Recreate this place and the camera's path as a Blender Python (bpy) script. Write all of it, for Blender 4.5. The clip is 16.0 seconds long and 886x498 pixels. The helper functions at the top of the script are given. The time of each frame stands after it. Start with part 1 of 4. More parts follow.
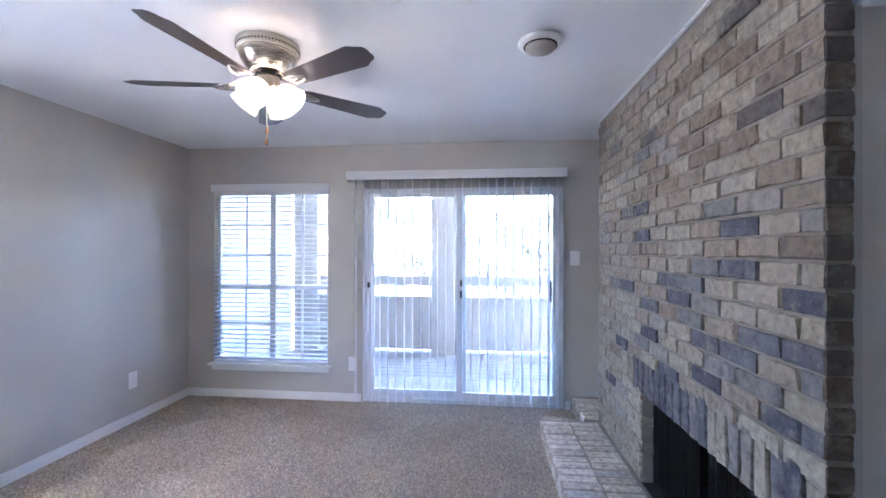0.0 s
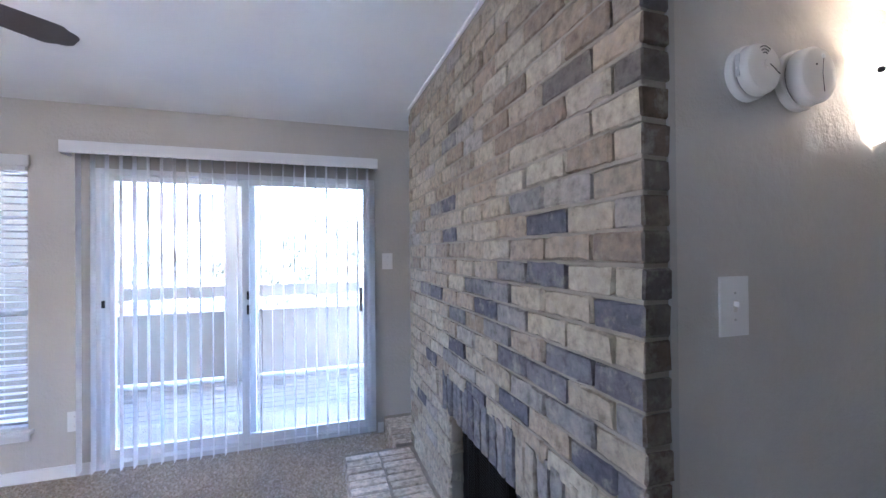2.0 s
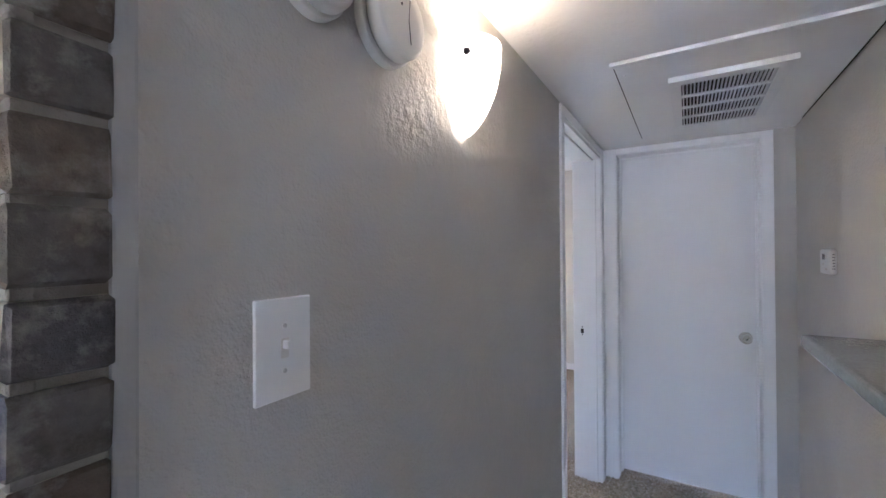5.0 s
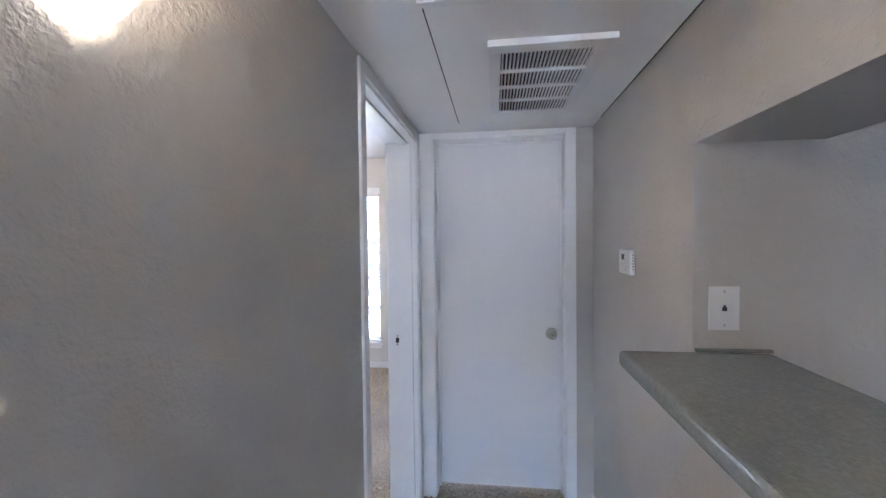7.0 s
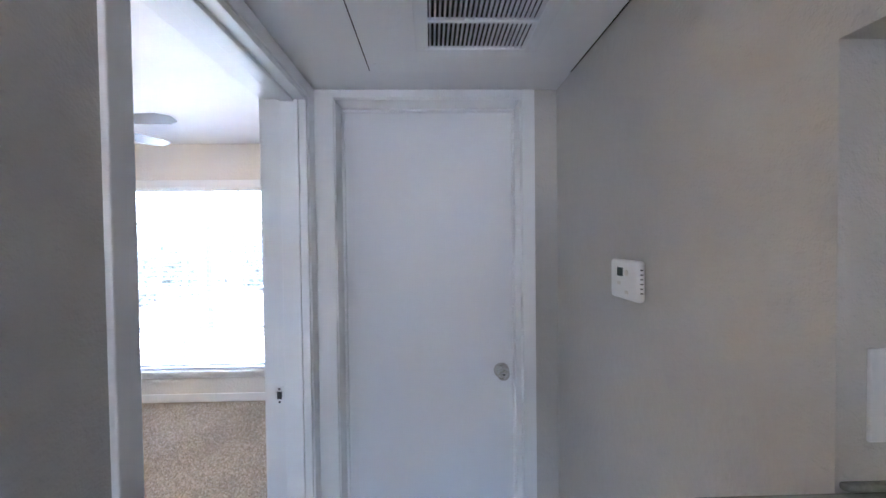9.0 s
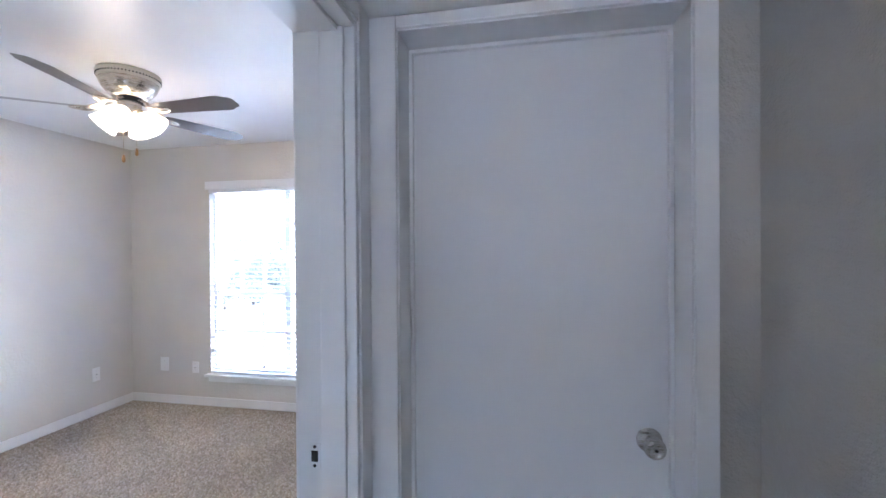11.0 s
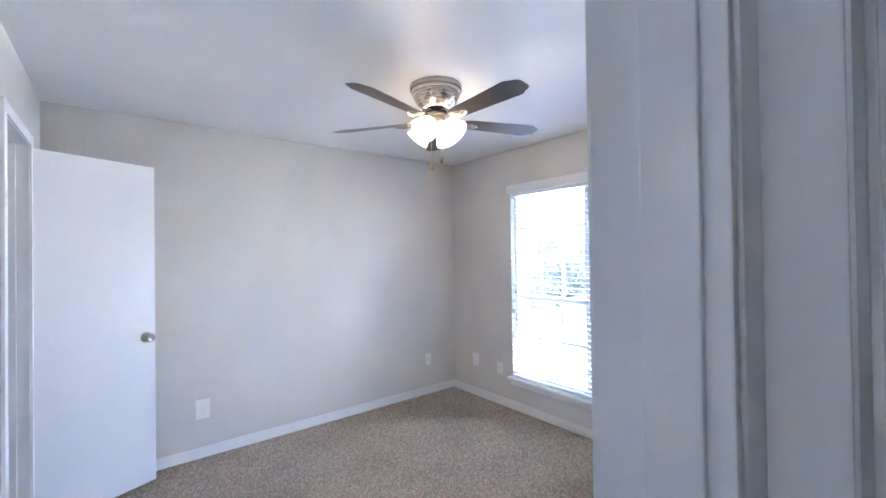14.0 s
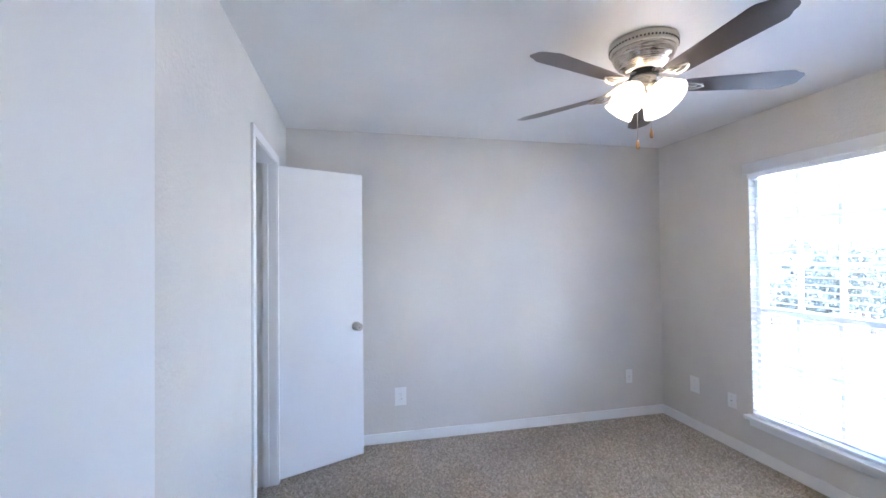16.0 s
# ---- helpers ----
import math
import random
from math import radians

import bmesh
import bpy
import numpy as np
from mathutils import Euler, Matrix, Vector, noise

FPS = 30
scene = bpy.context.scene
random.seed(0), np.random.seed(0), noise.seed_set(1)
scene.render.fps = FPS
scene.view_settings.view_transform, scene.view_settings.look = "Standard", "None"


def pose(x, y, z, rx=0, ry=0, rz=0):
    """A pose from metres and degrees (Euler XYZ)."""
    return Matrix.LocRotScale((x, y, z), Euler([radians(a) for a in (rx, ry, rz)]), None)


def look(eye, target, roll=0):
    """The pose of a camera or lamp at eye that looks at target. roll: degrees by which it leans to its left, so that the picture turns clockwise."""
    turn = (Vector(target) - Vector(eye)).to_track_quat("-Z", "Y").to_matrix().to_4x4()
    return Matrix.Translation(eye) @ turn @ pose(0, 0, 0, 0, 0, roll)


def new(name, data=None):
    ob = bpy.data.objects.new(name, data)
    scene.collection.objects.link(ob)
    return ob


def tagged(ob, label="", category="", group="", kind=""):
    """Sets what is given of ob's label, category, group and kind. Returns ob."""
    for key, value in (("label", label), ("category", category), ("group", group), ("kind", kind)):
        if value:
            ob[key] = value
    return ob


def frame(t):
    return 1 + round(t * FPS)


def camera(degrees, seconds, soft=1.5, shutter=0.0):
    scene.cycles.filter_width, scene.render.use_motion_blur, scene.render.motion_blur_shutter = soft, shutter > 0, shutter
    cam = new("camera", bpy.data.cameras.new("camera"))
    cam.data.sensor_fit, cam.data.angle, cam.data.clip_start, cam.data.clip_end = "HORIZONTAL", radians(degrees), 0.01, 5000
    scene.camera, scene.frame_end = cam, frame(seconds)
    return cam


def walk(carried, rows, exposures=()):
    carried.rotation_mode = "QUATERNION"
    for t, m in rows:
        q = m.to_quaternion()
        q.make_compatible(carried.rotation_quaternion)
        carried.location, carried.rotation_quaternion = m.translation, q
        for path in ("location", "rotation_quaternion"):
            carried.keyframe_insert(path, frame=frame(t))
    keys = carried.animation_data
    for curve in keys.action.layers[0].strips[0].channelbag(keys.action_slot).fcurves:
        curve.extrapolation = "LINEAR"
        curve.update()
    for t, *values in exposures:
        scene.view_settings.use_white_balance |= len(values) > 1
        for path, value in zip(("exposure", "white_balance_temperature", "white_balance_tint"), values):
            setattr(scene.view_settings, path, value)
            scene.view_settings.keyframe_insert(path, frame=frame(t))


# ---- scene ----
import functools

cam = camera(95.0, 16.0)
PATH = [
    (0, (0.343, 0.19, 1.437), (0.149, 2.18, 1.443), 0.1),
    (0.5, (0.404, 0.328, 1.44), (0.4, 2.328, 1.452), 0.0),
    (1, (0.464, 0.458, 1.439), (0.657, 2.449, 1.453), -0.1),
    (1.5, (0.526, 0.593, 1.444), (0.924, 2.553, 1.455), -0.4),
    (2, (0.6, 0.687, 1.44), (1.21, 2.592, 1.453), -0.5),
    (2.5, (0.693, 0.751, 1.44), (1.511, 2.576, 1.454), -0.4),
    (3, (0.789, 0.791, 1.437), (1.809, 2.511, 1.454), -0.3),
    (3.5, (0.879, 0.799, 1.431), (2.095, 2.387, 1.451), -0.4),
    (4, (0.963, 0.812, 1.433), (2.365, 2.238, 1.451), -0.4),
    (4.5, (1.053, 0.847, 1.442), (2.623, 2.086, 1.456), -0.4),
    (5, (1.144, 0.894, 1.439), (2.858, 1.925, 1.451), -0.4),
    (5.2, (1.183, 0.911, 1.438), (2.949, 1.849, 1.451), -0.3),
    (7.3, (1.73, 0.931, 1.495), (3.722, 1.102, 1.44), -0.7),
    (7.5, (1.799, 0.925, 1.496), (3.795, 1.044, 1.445), -0.7),
    (8, (1.965, 0.926, 1.494), (3.964, 0.926, 1.447), -0.6),
    (8.5, (2.135, 0.914, 1.492), (4.134, 0.855, 1.444), -0.6),
    (8.7, (2.208, 0.905, 1.495), (4.206, 0.842, 1.447), -0.7),
    (10.8, (2.795, 0.944, 1.459), (4.774, 1.232, 1.452), -0.3),
    (11, (2.85, 0.958, 1.459), (4.817, 1.321, 1.448), -0.4),
    (11.5, (2.97, 1.004, 1.455), (4.889, 1.57, 1.455), -0.4),
    (12, (3.063, 1.077, 1.471), (4.908, 1.849, 1.46), -0.5),
    (12.5, (3.15, 1.147, 1.471), (4.889, 2.135, 1.462), -0.7),
    (13, (3.21, 1.181, 1.461), (4.809, 2.383, 1.465), -0.7),
    (13.5, (3.258, 1.202, 1.459), (4.698, 2.59, 1.47), -0.7),
    (14, (3.297, 1.21, 1.46), (4.547, 2.771, 1.478), -0.8),
    (14.5, (3.334, 1.211, 1.451), (4.37, 2.921, 1.476), -0.8),
    (15, (3.354, 1.242, 1.448), (4.186, 3.06, 1.476), -0.8),
    (15.5, (3.376, 1.316, 1.446), (4.006, 3.214, 1.475), -0.7),
    (16, (3.418, 1.431, 1.452), (3.85, 3.383, 1.481), -0.6),
]
EXPOSURES = [(0, 5.64, 5020, 19), (2, 5.70, 5140, 19), (5, 5.95, 5270, 18), (8, 6.06, 5200, 17), (11, 5.68, 5090, 17), (13, 5.49, 5040, 17), (16, 5.36, 5030, 16)]
walk(cam, [(t, look(eye, target, roll)) for t, eye, target, roll in PATH], EXPOSURES)


# world, sun and lamps
SKY_STRENGTH = 0.15
world = bpy.data.worlds.new("sky")
scene.world = world
world.use_nodes = True
wn = world.node_tree
sky = wn.nodes.new("ShaderNodeTexSky")
sky.sky_type = "NISHITA"
sky.sun_disc = False
sky.sun_elevation = radians(52)
sky.sun_rotation = radians(172)
sky.dust_density = 5.0
sky.ozone_density = 0.6
wn.links.new(sky.outputs[0], wn.nodes["Background"].inputs[0])
wn.nodes["Background"].inputs[1].default_value = SKY_STRENGTH

sun_data = bpy.data.lights.new("sun", "SUN")
sun_data.energy, sun_data.angle, sun_data.color = 0.8, radians(12), (1.0, 0.95, 0.88)
sun = new("sun", sun_data)
sun.matrix_world = look((2, -14, 20), (0, 0, 0))

FAN_LAMP, FAN_GLOW = 0.28, 0.06
SCONCE_LAMP, SCONCE_GLOW = 0.088, 0.036
WARM = (1.0, 0.72, 0.42)


def lamp(name, place, watts, colour, size):
    d = bpy.data.lights.new(name, "POINT")
    d.energy, d.color, d.shadow_soft_size = watts, colour, size
    ob = new(name, d)
    ob.location = place
    return ob


# ---- materials ----
def material(name, colour, rough=0.6, metal=0.0, spec=0.5):
    m = bpy.data.materials.new(name)
    m.use_nodes = True
    b = m.node_tree.nodes["Principled BSDF"]
    b.inputs["Base Color"].default_value = (*colour, 1)
    b.inputs["Roughness"].default_value = rough
    b.inputs["Metallic"].default_value = metal
    b.inputs["Specular IOR Level"].default_value = spec
    return m


def nodes(m):
    return m.node_tree.nodes, m.node_tree.links, m.node_tree.nodes["Principled BSDF"]


def coords(m, where="Object"):
    n, l, b = nodes(m)
    c = n.new("ShaderNodeTexCoord")
    return c.outputs[where]


def noise_tex(m, scale, detail=3.0, rough=0.5, vec=None):
    n, l, b = nodes(m)
    t = n.new("ShaderNodeTexNoise")
    t.inputs["Scale"].default_value, t.inputs["Detail"].default_value, t.inputs["Roughness"].default_value = scale, detail, rough
    l.new(vec if vec else coords(m), t.inputs["Vector"])
    return t.outputs["Fac"]


def ramp(m, fac, stops):
    n, l, b = nodes(m)
    r = n.new("ShaderNodeValToRGB")
    while len(r.color_ramp.elements) < len(stops):
        r.color_ramp.elements.new(0.5)
    for e, (p, c) in zip(r.color_ramp.elements, stops):
        e.position, e.color = p, (*c, 1)
    l.new(fac, r.inputs[0])
    return r.outputs[0]


def mix(m, a, c, fac, kind="MIX"):
    n, l, b = nodes(m)
    x = n.new("ShaderNodeMix")
    x.data_type, x.blend_type = "RGBA", kind
    l.new(a, x.inputs[6])
    l.new(c, x.inputs[7])
    if isinstance(fac, float):
        x.inputs[0].default_value = fac
    else:
        l.new(fac, x.inputs[0])
    return x.outputs[2]


def bump(m, height, strength, distance, chain=None):
    n, l, b = nodes(m)
    u = n.new("ShaderNodeBump")
    u.inputs["Strength"].default_value, u.inputs["Distance"].default_value = strength, distance
    l.new(height, u.inputs["Height"])
    if chain:
        l.new(chain, u.inputs["Normal"])
    l.new(u.outputs[0], b.inputs["Normal"])
    return u.outputs[0]


def paint(name, colour, rough=0.55, peel=0.35, scale=190.0, mottle=0.05):
    """Rolled wall paint: orange-peel relief, faint mottling and scuffs."""
    m = material(name, colour, rough)
    n, l, b = nodes(m)
    lo = tuple(c * (1 - mottle) for c in colour)
    hi = tuple(min(1, c * (1 + mottle)) for c in colour)
    col = ramp(m, noise_tex(m, 1.6, 4), [(0.3, lo), (0.7, hi)])
    l.new(col, b.inputs["Base Color"])
    first = bump(m, noise_tex(m, scale, 2, 0.5), peel, 0.002)
    bump(m, noise_tex(m, scale * 0.3, 3, 0.6), peel, 0.006, first)
    l.new(ramp(m, noise_tex(m, 5, 5), [(0.3, (rough - 0.08,) * 3), (0.8, (rough + 0.1,) * 3)]), b.inputs["Roughness"])
    return m


WALL = paint("greige wall paint", (0.53, 0.508, 0.468), 0.5, 0.75, 150.0)
WALL_BED = paint("pale grey wall paint", (0.66, 0.638, 0.60), 0.5, 0.6, 150.0)
CEILING = paint("white ceiling paint", (0.87, 0.87, 0.865), 0.5, 0.3, 120.0, 0.03)


def enamel(name, colour, rough):
    """Brushed enamel: even gloss, with the faintest yellowing."""
    m = material(name, colour, rough)
    n, l, b = nodes(m)
    l.new(ramp(m, noise_tex(m, 0.9, 2), [(0.3, tuple(c * 0.985 for c in colour)), (0.7, colour)]), b.inputs["Base Color"])
    return m


TRIM = enamel("white semi-gloss trim paint", (0.84, 0.84, 0.84), 0.42)
DOOR = enamel("white door paint", (0.78, 0.78, 0.785), 0.42)
PLATE = material("white plastic", (0.84, 0.84, 0.83), 0.3)
DETECTOR = material("aged white plastic", (0.74, 0.72, 0.67), 0.45)
CENTRE = material("beige plastic", (0.50, 0.46, 0.40), 0.5)
BLACK = material("black plastic", (0.015, 0.015, 0.015), 0.4)
GAP = material("dark gap", (0.03, 0.03, 0.03), 0.9)
DUCT_SHADE = material("dark duct lining", (0.012, 0.012, 0.013), 0.8)
ALU = material("white painted aluminium", (0.83, 0.83, 0.84), 0.35)
BRASS = material("wood and brass fob", (0.42, 0.24, 0.09), 0.4)
SCREW = material("painted screw", (0.55, 0.55, 0.53), 0.4, 0.6)
DARKMETAL = material("dark metal", (0.05, 0.05, 0.055), 0.4, 0.8)
LCD = material("liquid crystal display", (0.07, 0.09, 0.09), 0.15)
CAULK = paint("painted caulk", (0.42, 0.41, 0.39), 0.6, 0.8, 60.0)


def brushed(name, colour):
    m = material(name, colour, 0.28, 1.0)
    n, l, b = nodes(m)
    mp = n.new("ShaderNodeMapping")
    mp.inputs["Scale"].default_value = (4, 4, 260)
    l.new(coords(m), mp.inputs["Vector"])
    f = noise_tex(m, 3, 2, 0.5, mp.outputs[0])
    l.new(ramp(m, f, [(0.3, (0.25,) * 3), (0.8, (0.31,) * 3)]), b.inputs["Roughness"])
    return m


NICKEL = brushed("brushed nickel", (0.62, 0.56, 0.48))
KNOB = brushed("satin nickel", (0.50, 0.48, 0.45))
RING = material("cream enamelled ring", (0.62, 0.57, 0.48), 0.35, 0.3)


def carpet_material():
    m = material("beige frieze carpet", (0.27, 0.22, 0.165), 0.95, 0.0, 0.1)
    n, l, b = nodes(m)
    fine = noise_tex(m, 320, 2, 0.7)
    tuft = noise_tex(m, 70, 4, 0.85)
    wide = noise_tex(m, 1.3, 4, 0.55)
    a = ramp(m, tuft, [(0.36, (0.22, 0.18, 0.135)), (0.50, (0.46, 0.40, 0.325)), (0.64, (0.74, 0.67, 0.56))])
    c = ramp(m, wide, [(0.34, (0.62, 0.60, 0.57)), (0.66, (1.0, 1.0, 1.0))])
    l.new(mix(m, a, c, 1.0, "MULTIPLY"), b.inputs["Base Color"])
    first = bump(m, tuft, 0.9, 0.014)
    second = bump(m, fine, 0.8, 0.006, first)
    bump(m, noise_tex(m, 7, 3, 0.6), 0.5, 0.03, second)
    b.inputs["Sheen Weight"].default_value = 0.25
    return m


CARPET = carpet_material()


def brick_material(name, stops, dark=False):
    m = material(name, (0.3, 0.25, 0.2), 0.85, 0.0, 0.25)
    n, l, b = nodes(m)
    info = n.new("ShaderNodeObjectInfo")
    geo = n.new("ShaderNodeNewGeometry")
    base = ramp(m, info.outputs["Random"], stops)
    for node in n:
        if node.type == "VALTORGB":
            node.color_ramp.interpolation = "CONSTANT"
    grain = ramp(m, noise_tex(m, 30, 6, 0.65, geo.outputs["Position"]), [(0.28, (0.48, 0.46, 0.46)), (0.48, (0.95, 0.95, 0.95)), (0.72, (1.38, 1.34, 1.28))])
    col = mix(m, base, grain, 1.0, "MULTIPLY")
    smear = ramp(m, noise_tex(m, 13, 6, 0.7, geo.outputs["Position"]), [(0.52, (0, 0, 0)), (0.66, (1, 1, 1))])
    mort = n.new("ShaderNodeRGB")
    mort.outputs[0].default_value = (0.29, 0.262, 0.22, 1)
    fac = n.new("ShaderNodeMath")
    fac.operation = "MULTIPLY"
    fac.inputs[1].default_value = 0.7
    l.new(smear, fac.inputs[0])
    l.new(mix(m, col, mort.outputs[0], fac.outputs[0]), b.inputs["Base Color"])
    first = bump(m, noise_tex(m, 38, 6, 0.7, geo.outputs["Position"]), 0.9, 0.006)
    bump(m, noise_tex(m, 230, 3, 0.6, geo.outputs["Position"]), 0.5, 0.0015, first)
    return m


TAN = (0.33, 0.288, 0.218)
TAN2 = (0.36, 0.32, 0.246)
BUFF = (0.302, 0.26, 0.196)
BROWN = (0.24, 0.193, 0.14)
ROSE = (0.293, 0.24, 0.179)
GREY = (0.297, 0.274, 0.24)
SLATE = (0.085, 0.085, 0.102)
SLATE2 = (0.13, 0.126, 0.136)
BRICK = brick_material("used tan brick", [(0.0, TAN), (0.2, BUFF), (0.36, TAN2), (0.54, (0.24, 0.20, 0.15)), (0.62, TAN), (0.76, GREY), (0.88, ROSE)])
BRICK_SLATE = brick_material("slate-blue overburnt brick", [(0.0, SLATE), (0.35, (0.11, 0.107, 0.122)), (0.65, SLATE), (0.85, SLATE2)])
BRICK_GREY = brick_material("blue-grey brick", [(0.0, (0.225, 0.21, 0.195)), (0.5, (0.19, 0.18, 0.175))])
BRICK_BROWN = brick_material("brown brick", [(0.0, BROWN), (0.5, (0.20, 0.155, 0.115))])
# black bricks of the face, and the deepest painted shade on corner ends
BRICK_BLACK_SHADED = brick_material("black flashed brick", [(0.0, (0.10, 0.088, 0.078)), (0.5, (0.12, 0.105, 0.09))])
# brick tones darkened to carry the shade on the corner's end faces
BRICK_END_SHADED = brick_material("dark brown brick", [(0.0, (0.105, 0.08, 0.06)), (0.3, (0.145, 0.115, 0.088)), (0.55, (0.085, 0.077, 0.074)), (0.75, (0.20, 0.165, 0.122)), (0.9, (0.125, 0.095, 0.073))])
BRICK_BLUE = brick_material("soldier brick", [(0.0, SLATE2), (0.2, (0.21, 0.195, 0.18)), (0.4, (0.155, 0.15, 0.158)), (0.62, BUFF), (0.72, SLATE2), (0.9, SLATE)])
PAVER = brick_material("hearth brick", [(0.0, (0.54, 0.48, 0.40)), (0.3, (0.47, 0.41, 0.33)), (0.55, (0.60, 0.54, 0.46)), (0.75, (0.40, 0.375, 0.35)), (0.9, (0.50, 0.43, 0.36))])


def mortar_material():
    m = material("tan mortar", (0.42, 0.385, 0.335), 0.95, 0, 0.1)
    n, l, b = nodes(m)
    l.new(ramp(m, noise_tex(m, 9, 5, 0.6), [(0.3, (0.235, 0.208, 0.17)), (0.7, (0.315, 0.285, 0.237))]), b.inputs["Base Color"])
    bump(m, noise_tex(m, 120, 5, 0.7), 0.9, 0.006)
    return m


MORTAR = mortar_material()
SOOT = material("sooty firebox", (0.02, 0.019, 0.018), 0.9)
MESH = material("black steel mesh", (0.018, 0.018, 0.018), 0.45, 0.7)


def blade_material():
    """Dark satin veneer: fine grain, soft sheen that takes the light of lamps and windows."""
    m = material("dark walnut veneer", (0.09, 0.068, 0.06), 0.34, 0.0, 0.9)
    n, l, b = nodes(m)
    mp = n.new("ShaderNodeMapping")
    mp.inputs["Scale"].default_value = (3, 45, 45)
    l.new(coords(m), mp.inputs["Vector"])
    l.new(ramp(m, noise_tex(m, 4, 5, 0.6, mp.outputs[0]), [(0.3, (0.085, 0.064, 0.057)), (0.7, (0.105, 0.08, 0.07))]), b.inputs["Base Color"])
    b.inputs["Coat Weight"].default_value = 0.6
    b.inputs["Coat Roughness"].default_value = 0.3
    return m


BLADE = blade_material()


def glow(name, colour, strength, base=(0.9, 0.88, 0.82)):
    m = material(name, base, 0.25)
    b = m.node_tree.nodes["Principled BSDF"]
    b.inputs["Emission Color"].default_value = (*colour, 1)
    b.inputs["Emission Strength"].default_value = strength
    return m


def frosted_glass():
    """Thin frosted glass, lit from inside: part of the bulb's light passes through."""
    m = glow("lit frosted glass", (1.0, 0.80, 0.55), FAN_GLOW)
    n, l, b = nodes(m)
    t, x = n.new("ShaderNodeBsdfTranslucent"), n.new("ShaderNodeMixShader")
    t.inputs["Color"].default_value = (0.95, 0.92, 0.86, 1)
    x.inputs[0].default_value = 0.25
    l.new(b.outputs[0], x.inputs[1])
    l.new(t.outputs[0], x.inputs[2])
    l.new(x.outputs[0], n["Material Output"].inputs[0])
    return m


SHADE = frosted_glass()
SCONCE_GLASS = glow("lit opal glass", (1.0, 0.88, 0.72), SCONCE_GLOW)


def translucent(name, colour, amount):
    m = bpy.data.materials.new(name)
    m.use_nodes = True
    n, l = m.node_tree.nodes, m.node_tree.links
    b = n["Principled BSDF"]
    b.inputs["Base Color"].default_value = (*colour, 1)
    b.inputs["Roughness"].default_value = 0.4
    t = n.new("ShaderNodeBsdfTranslucent")
    t.inputs["Color"].default_value = (*colour, 1)
    x = n.new("ShaderNodeMixShader")
    x.inputs[0].default_value = amount
    l.new(b.outputs[0], x.inputs[1])
    l.new(t.outputs[0], x.inputs[2])
    l.new(x.outputs[0], n["Material Output"].inputs[0])
    return m


VANE = translucent("white vinyl vane", (0.93, 0.93, 0.94), 0.62)
SLAT = translucent("white faux wood slat", (0.84, 0.85, 0.87), 0.3)


def glass_material():
    m = bpy.data.materials.new("window glass")
    m.use_nodes = True
    n, l = m.node_tree.nodes, m.node_tree.links
    n.remove(n["Principled BSDF"])
    tr, gl, fr, x = n.new("ShaderNodeBsdfTransparent"), n.new("ShaderNodeBsdfGlossy"), n.new("ShaderNodeFresnel"), n.new("ShaderNodeMixShader")
    tr.inputs[0].default_value = (0.94, 0.96, 0.95, 1)
    gl.inputs["Roughness"].default_value = 0.02
    fr.inputs[0].default_value = 1.3
    l.new(fr.outputs[0], x.inputs[0])
    l.new(tr.outputs[0], x.inputs[1])
    l.new(gl.outputs[0], x.inputs[2])
    l.new(x.outputs[0], n["Material Output"].inputs[0])
    return m


GLASS = glass_material()


def counter_material():
    m = material("grey-green laminate", (0.2, 0.22, 0.2), 0.1, 0, 0.8)
    n, l, b = nodes(m)
    a = ramp(m, noise_tex(m, 60, 5, 0.7), [(0.3, (0.25, 0.265, 0.24)), (0.5, (0.275, 0.29, 0.265)), (0.75, (0.30, 0.315, 0.29))])
    c = ramp(m, noise_tex(m, 150, 3, 0.6), [(0.35, (0.86, 0.86, 0.86)), (0.7, (1.06, 1.06, 1.06))])
    l.new(mix(m, a, c, 1.0, "MULTIPLY"), b.inputs["Base Color"])
    return m


COUNTER = counter_material()


def siding_material(name, lo, hi):
    m = material(name, lo, 0.8)
    n, l, b = nodes(m)
    l.new(ramp(m, noise_tex(m, 3, 5, 0.6), [(0.3, lo), (0.7, hi)]), b.inputs["Base Color"])
    bump(m, noise_tex(m, 60, 4, 0.6), 0.3, 0.003)
    return m


SIDING = siding_material("painted lap siding", (0.58, 0.55, 0.535), (0.65, 0.62, 0.60))
RAIL_PAINT = siding_material("taupe exterior paint", (0.44, 0.40, 0.35), (0.50, 0.46, 0.41))
DECK = siding_material("weathered deck board", (0.23, 0.215, 0.205), (0.31, 0.29, 0.28))
ROOF = siding_material("dark roof shingle", (0.011, 0.0105, 0.011), (0.016, 0.015, 0.0155))
FACADE = siding_material("pale stucco", (0.55, 0.52, 0.48), (0.62, 0.59, 0.54))
FACADE_GLASS = material("far window glass", (0.05, 0.07, 0.09), 0.1)
GRASS = siding_material("dry lawn and pale paving", (0.30, 0.30, 0.24), (0.46, 0.45, 0.40))
BARK = siding_material("bark", (0.10, 0.075, 0.055), (0.17, 0.13, 0.10))


def leaf_material():
    m = material("tree leaves", (0.07, 0.11, 0.04), 0.6)
    n, l, b = nodes(m)
    geo = n.new("ShaderNodeNewGeometry")
    l.new(ramp(m, geo.outputs["Random Per Island"], [(0.0, (0.06, 0.068, 0.05)), (0.5, (0.085, 0.092, 0.07)), (1.0, (0.11, 0.118, 0.095))]), b.inputs["Base Color"])
    return m


LEAF = leaf_material()


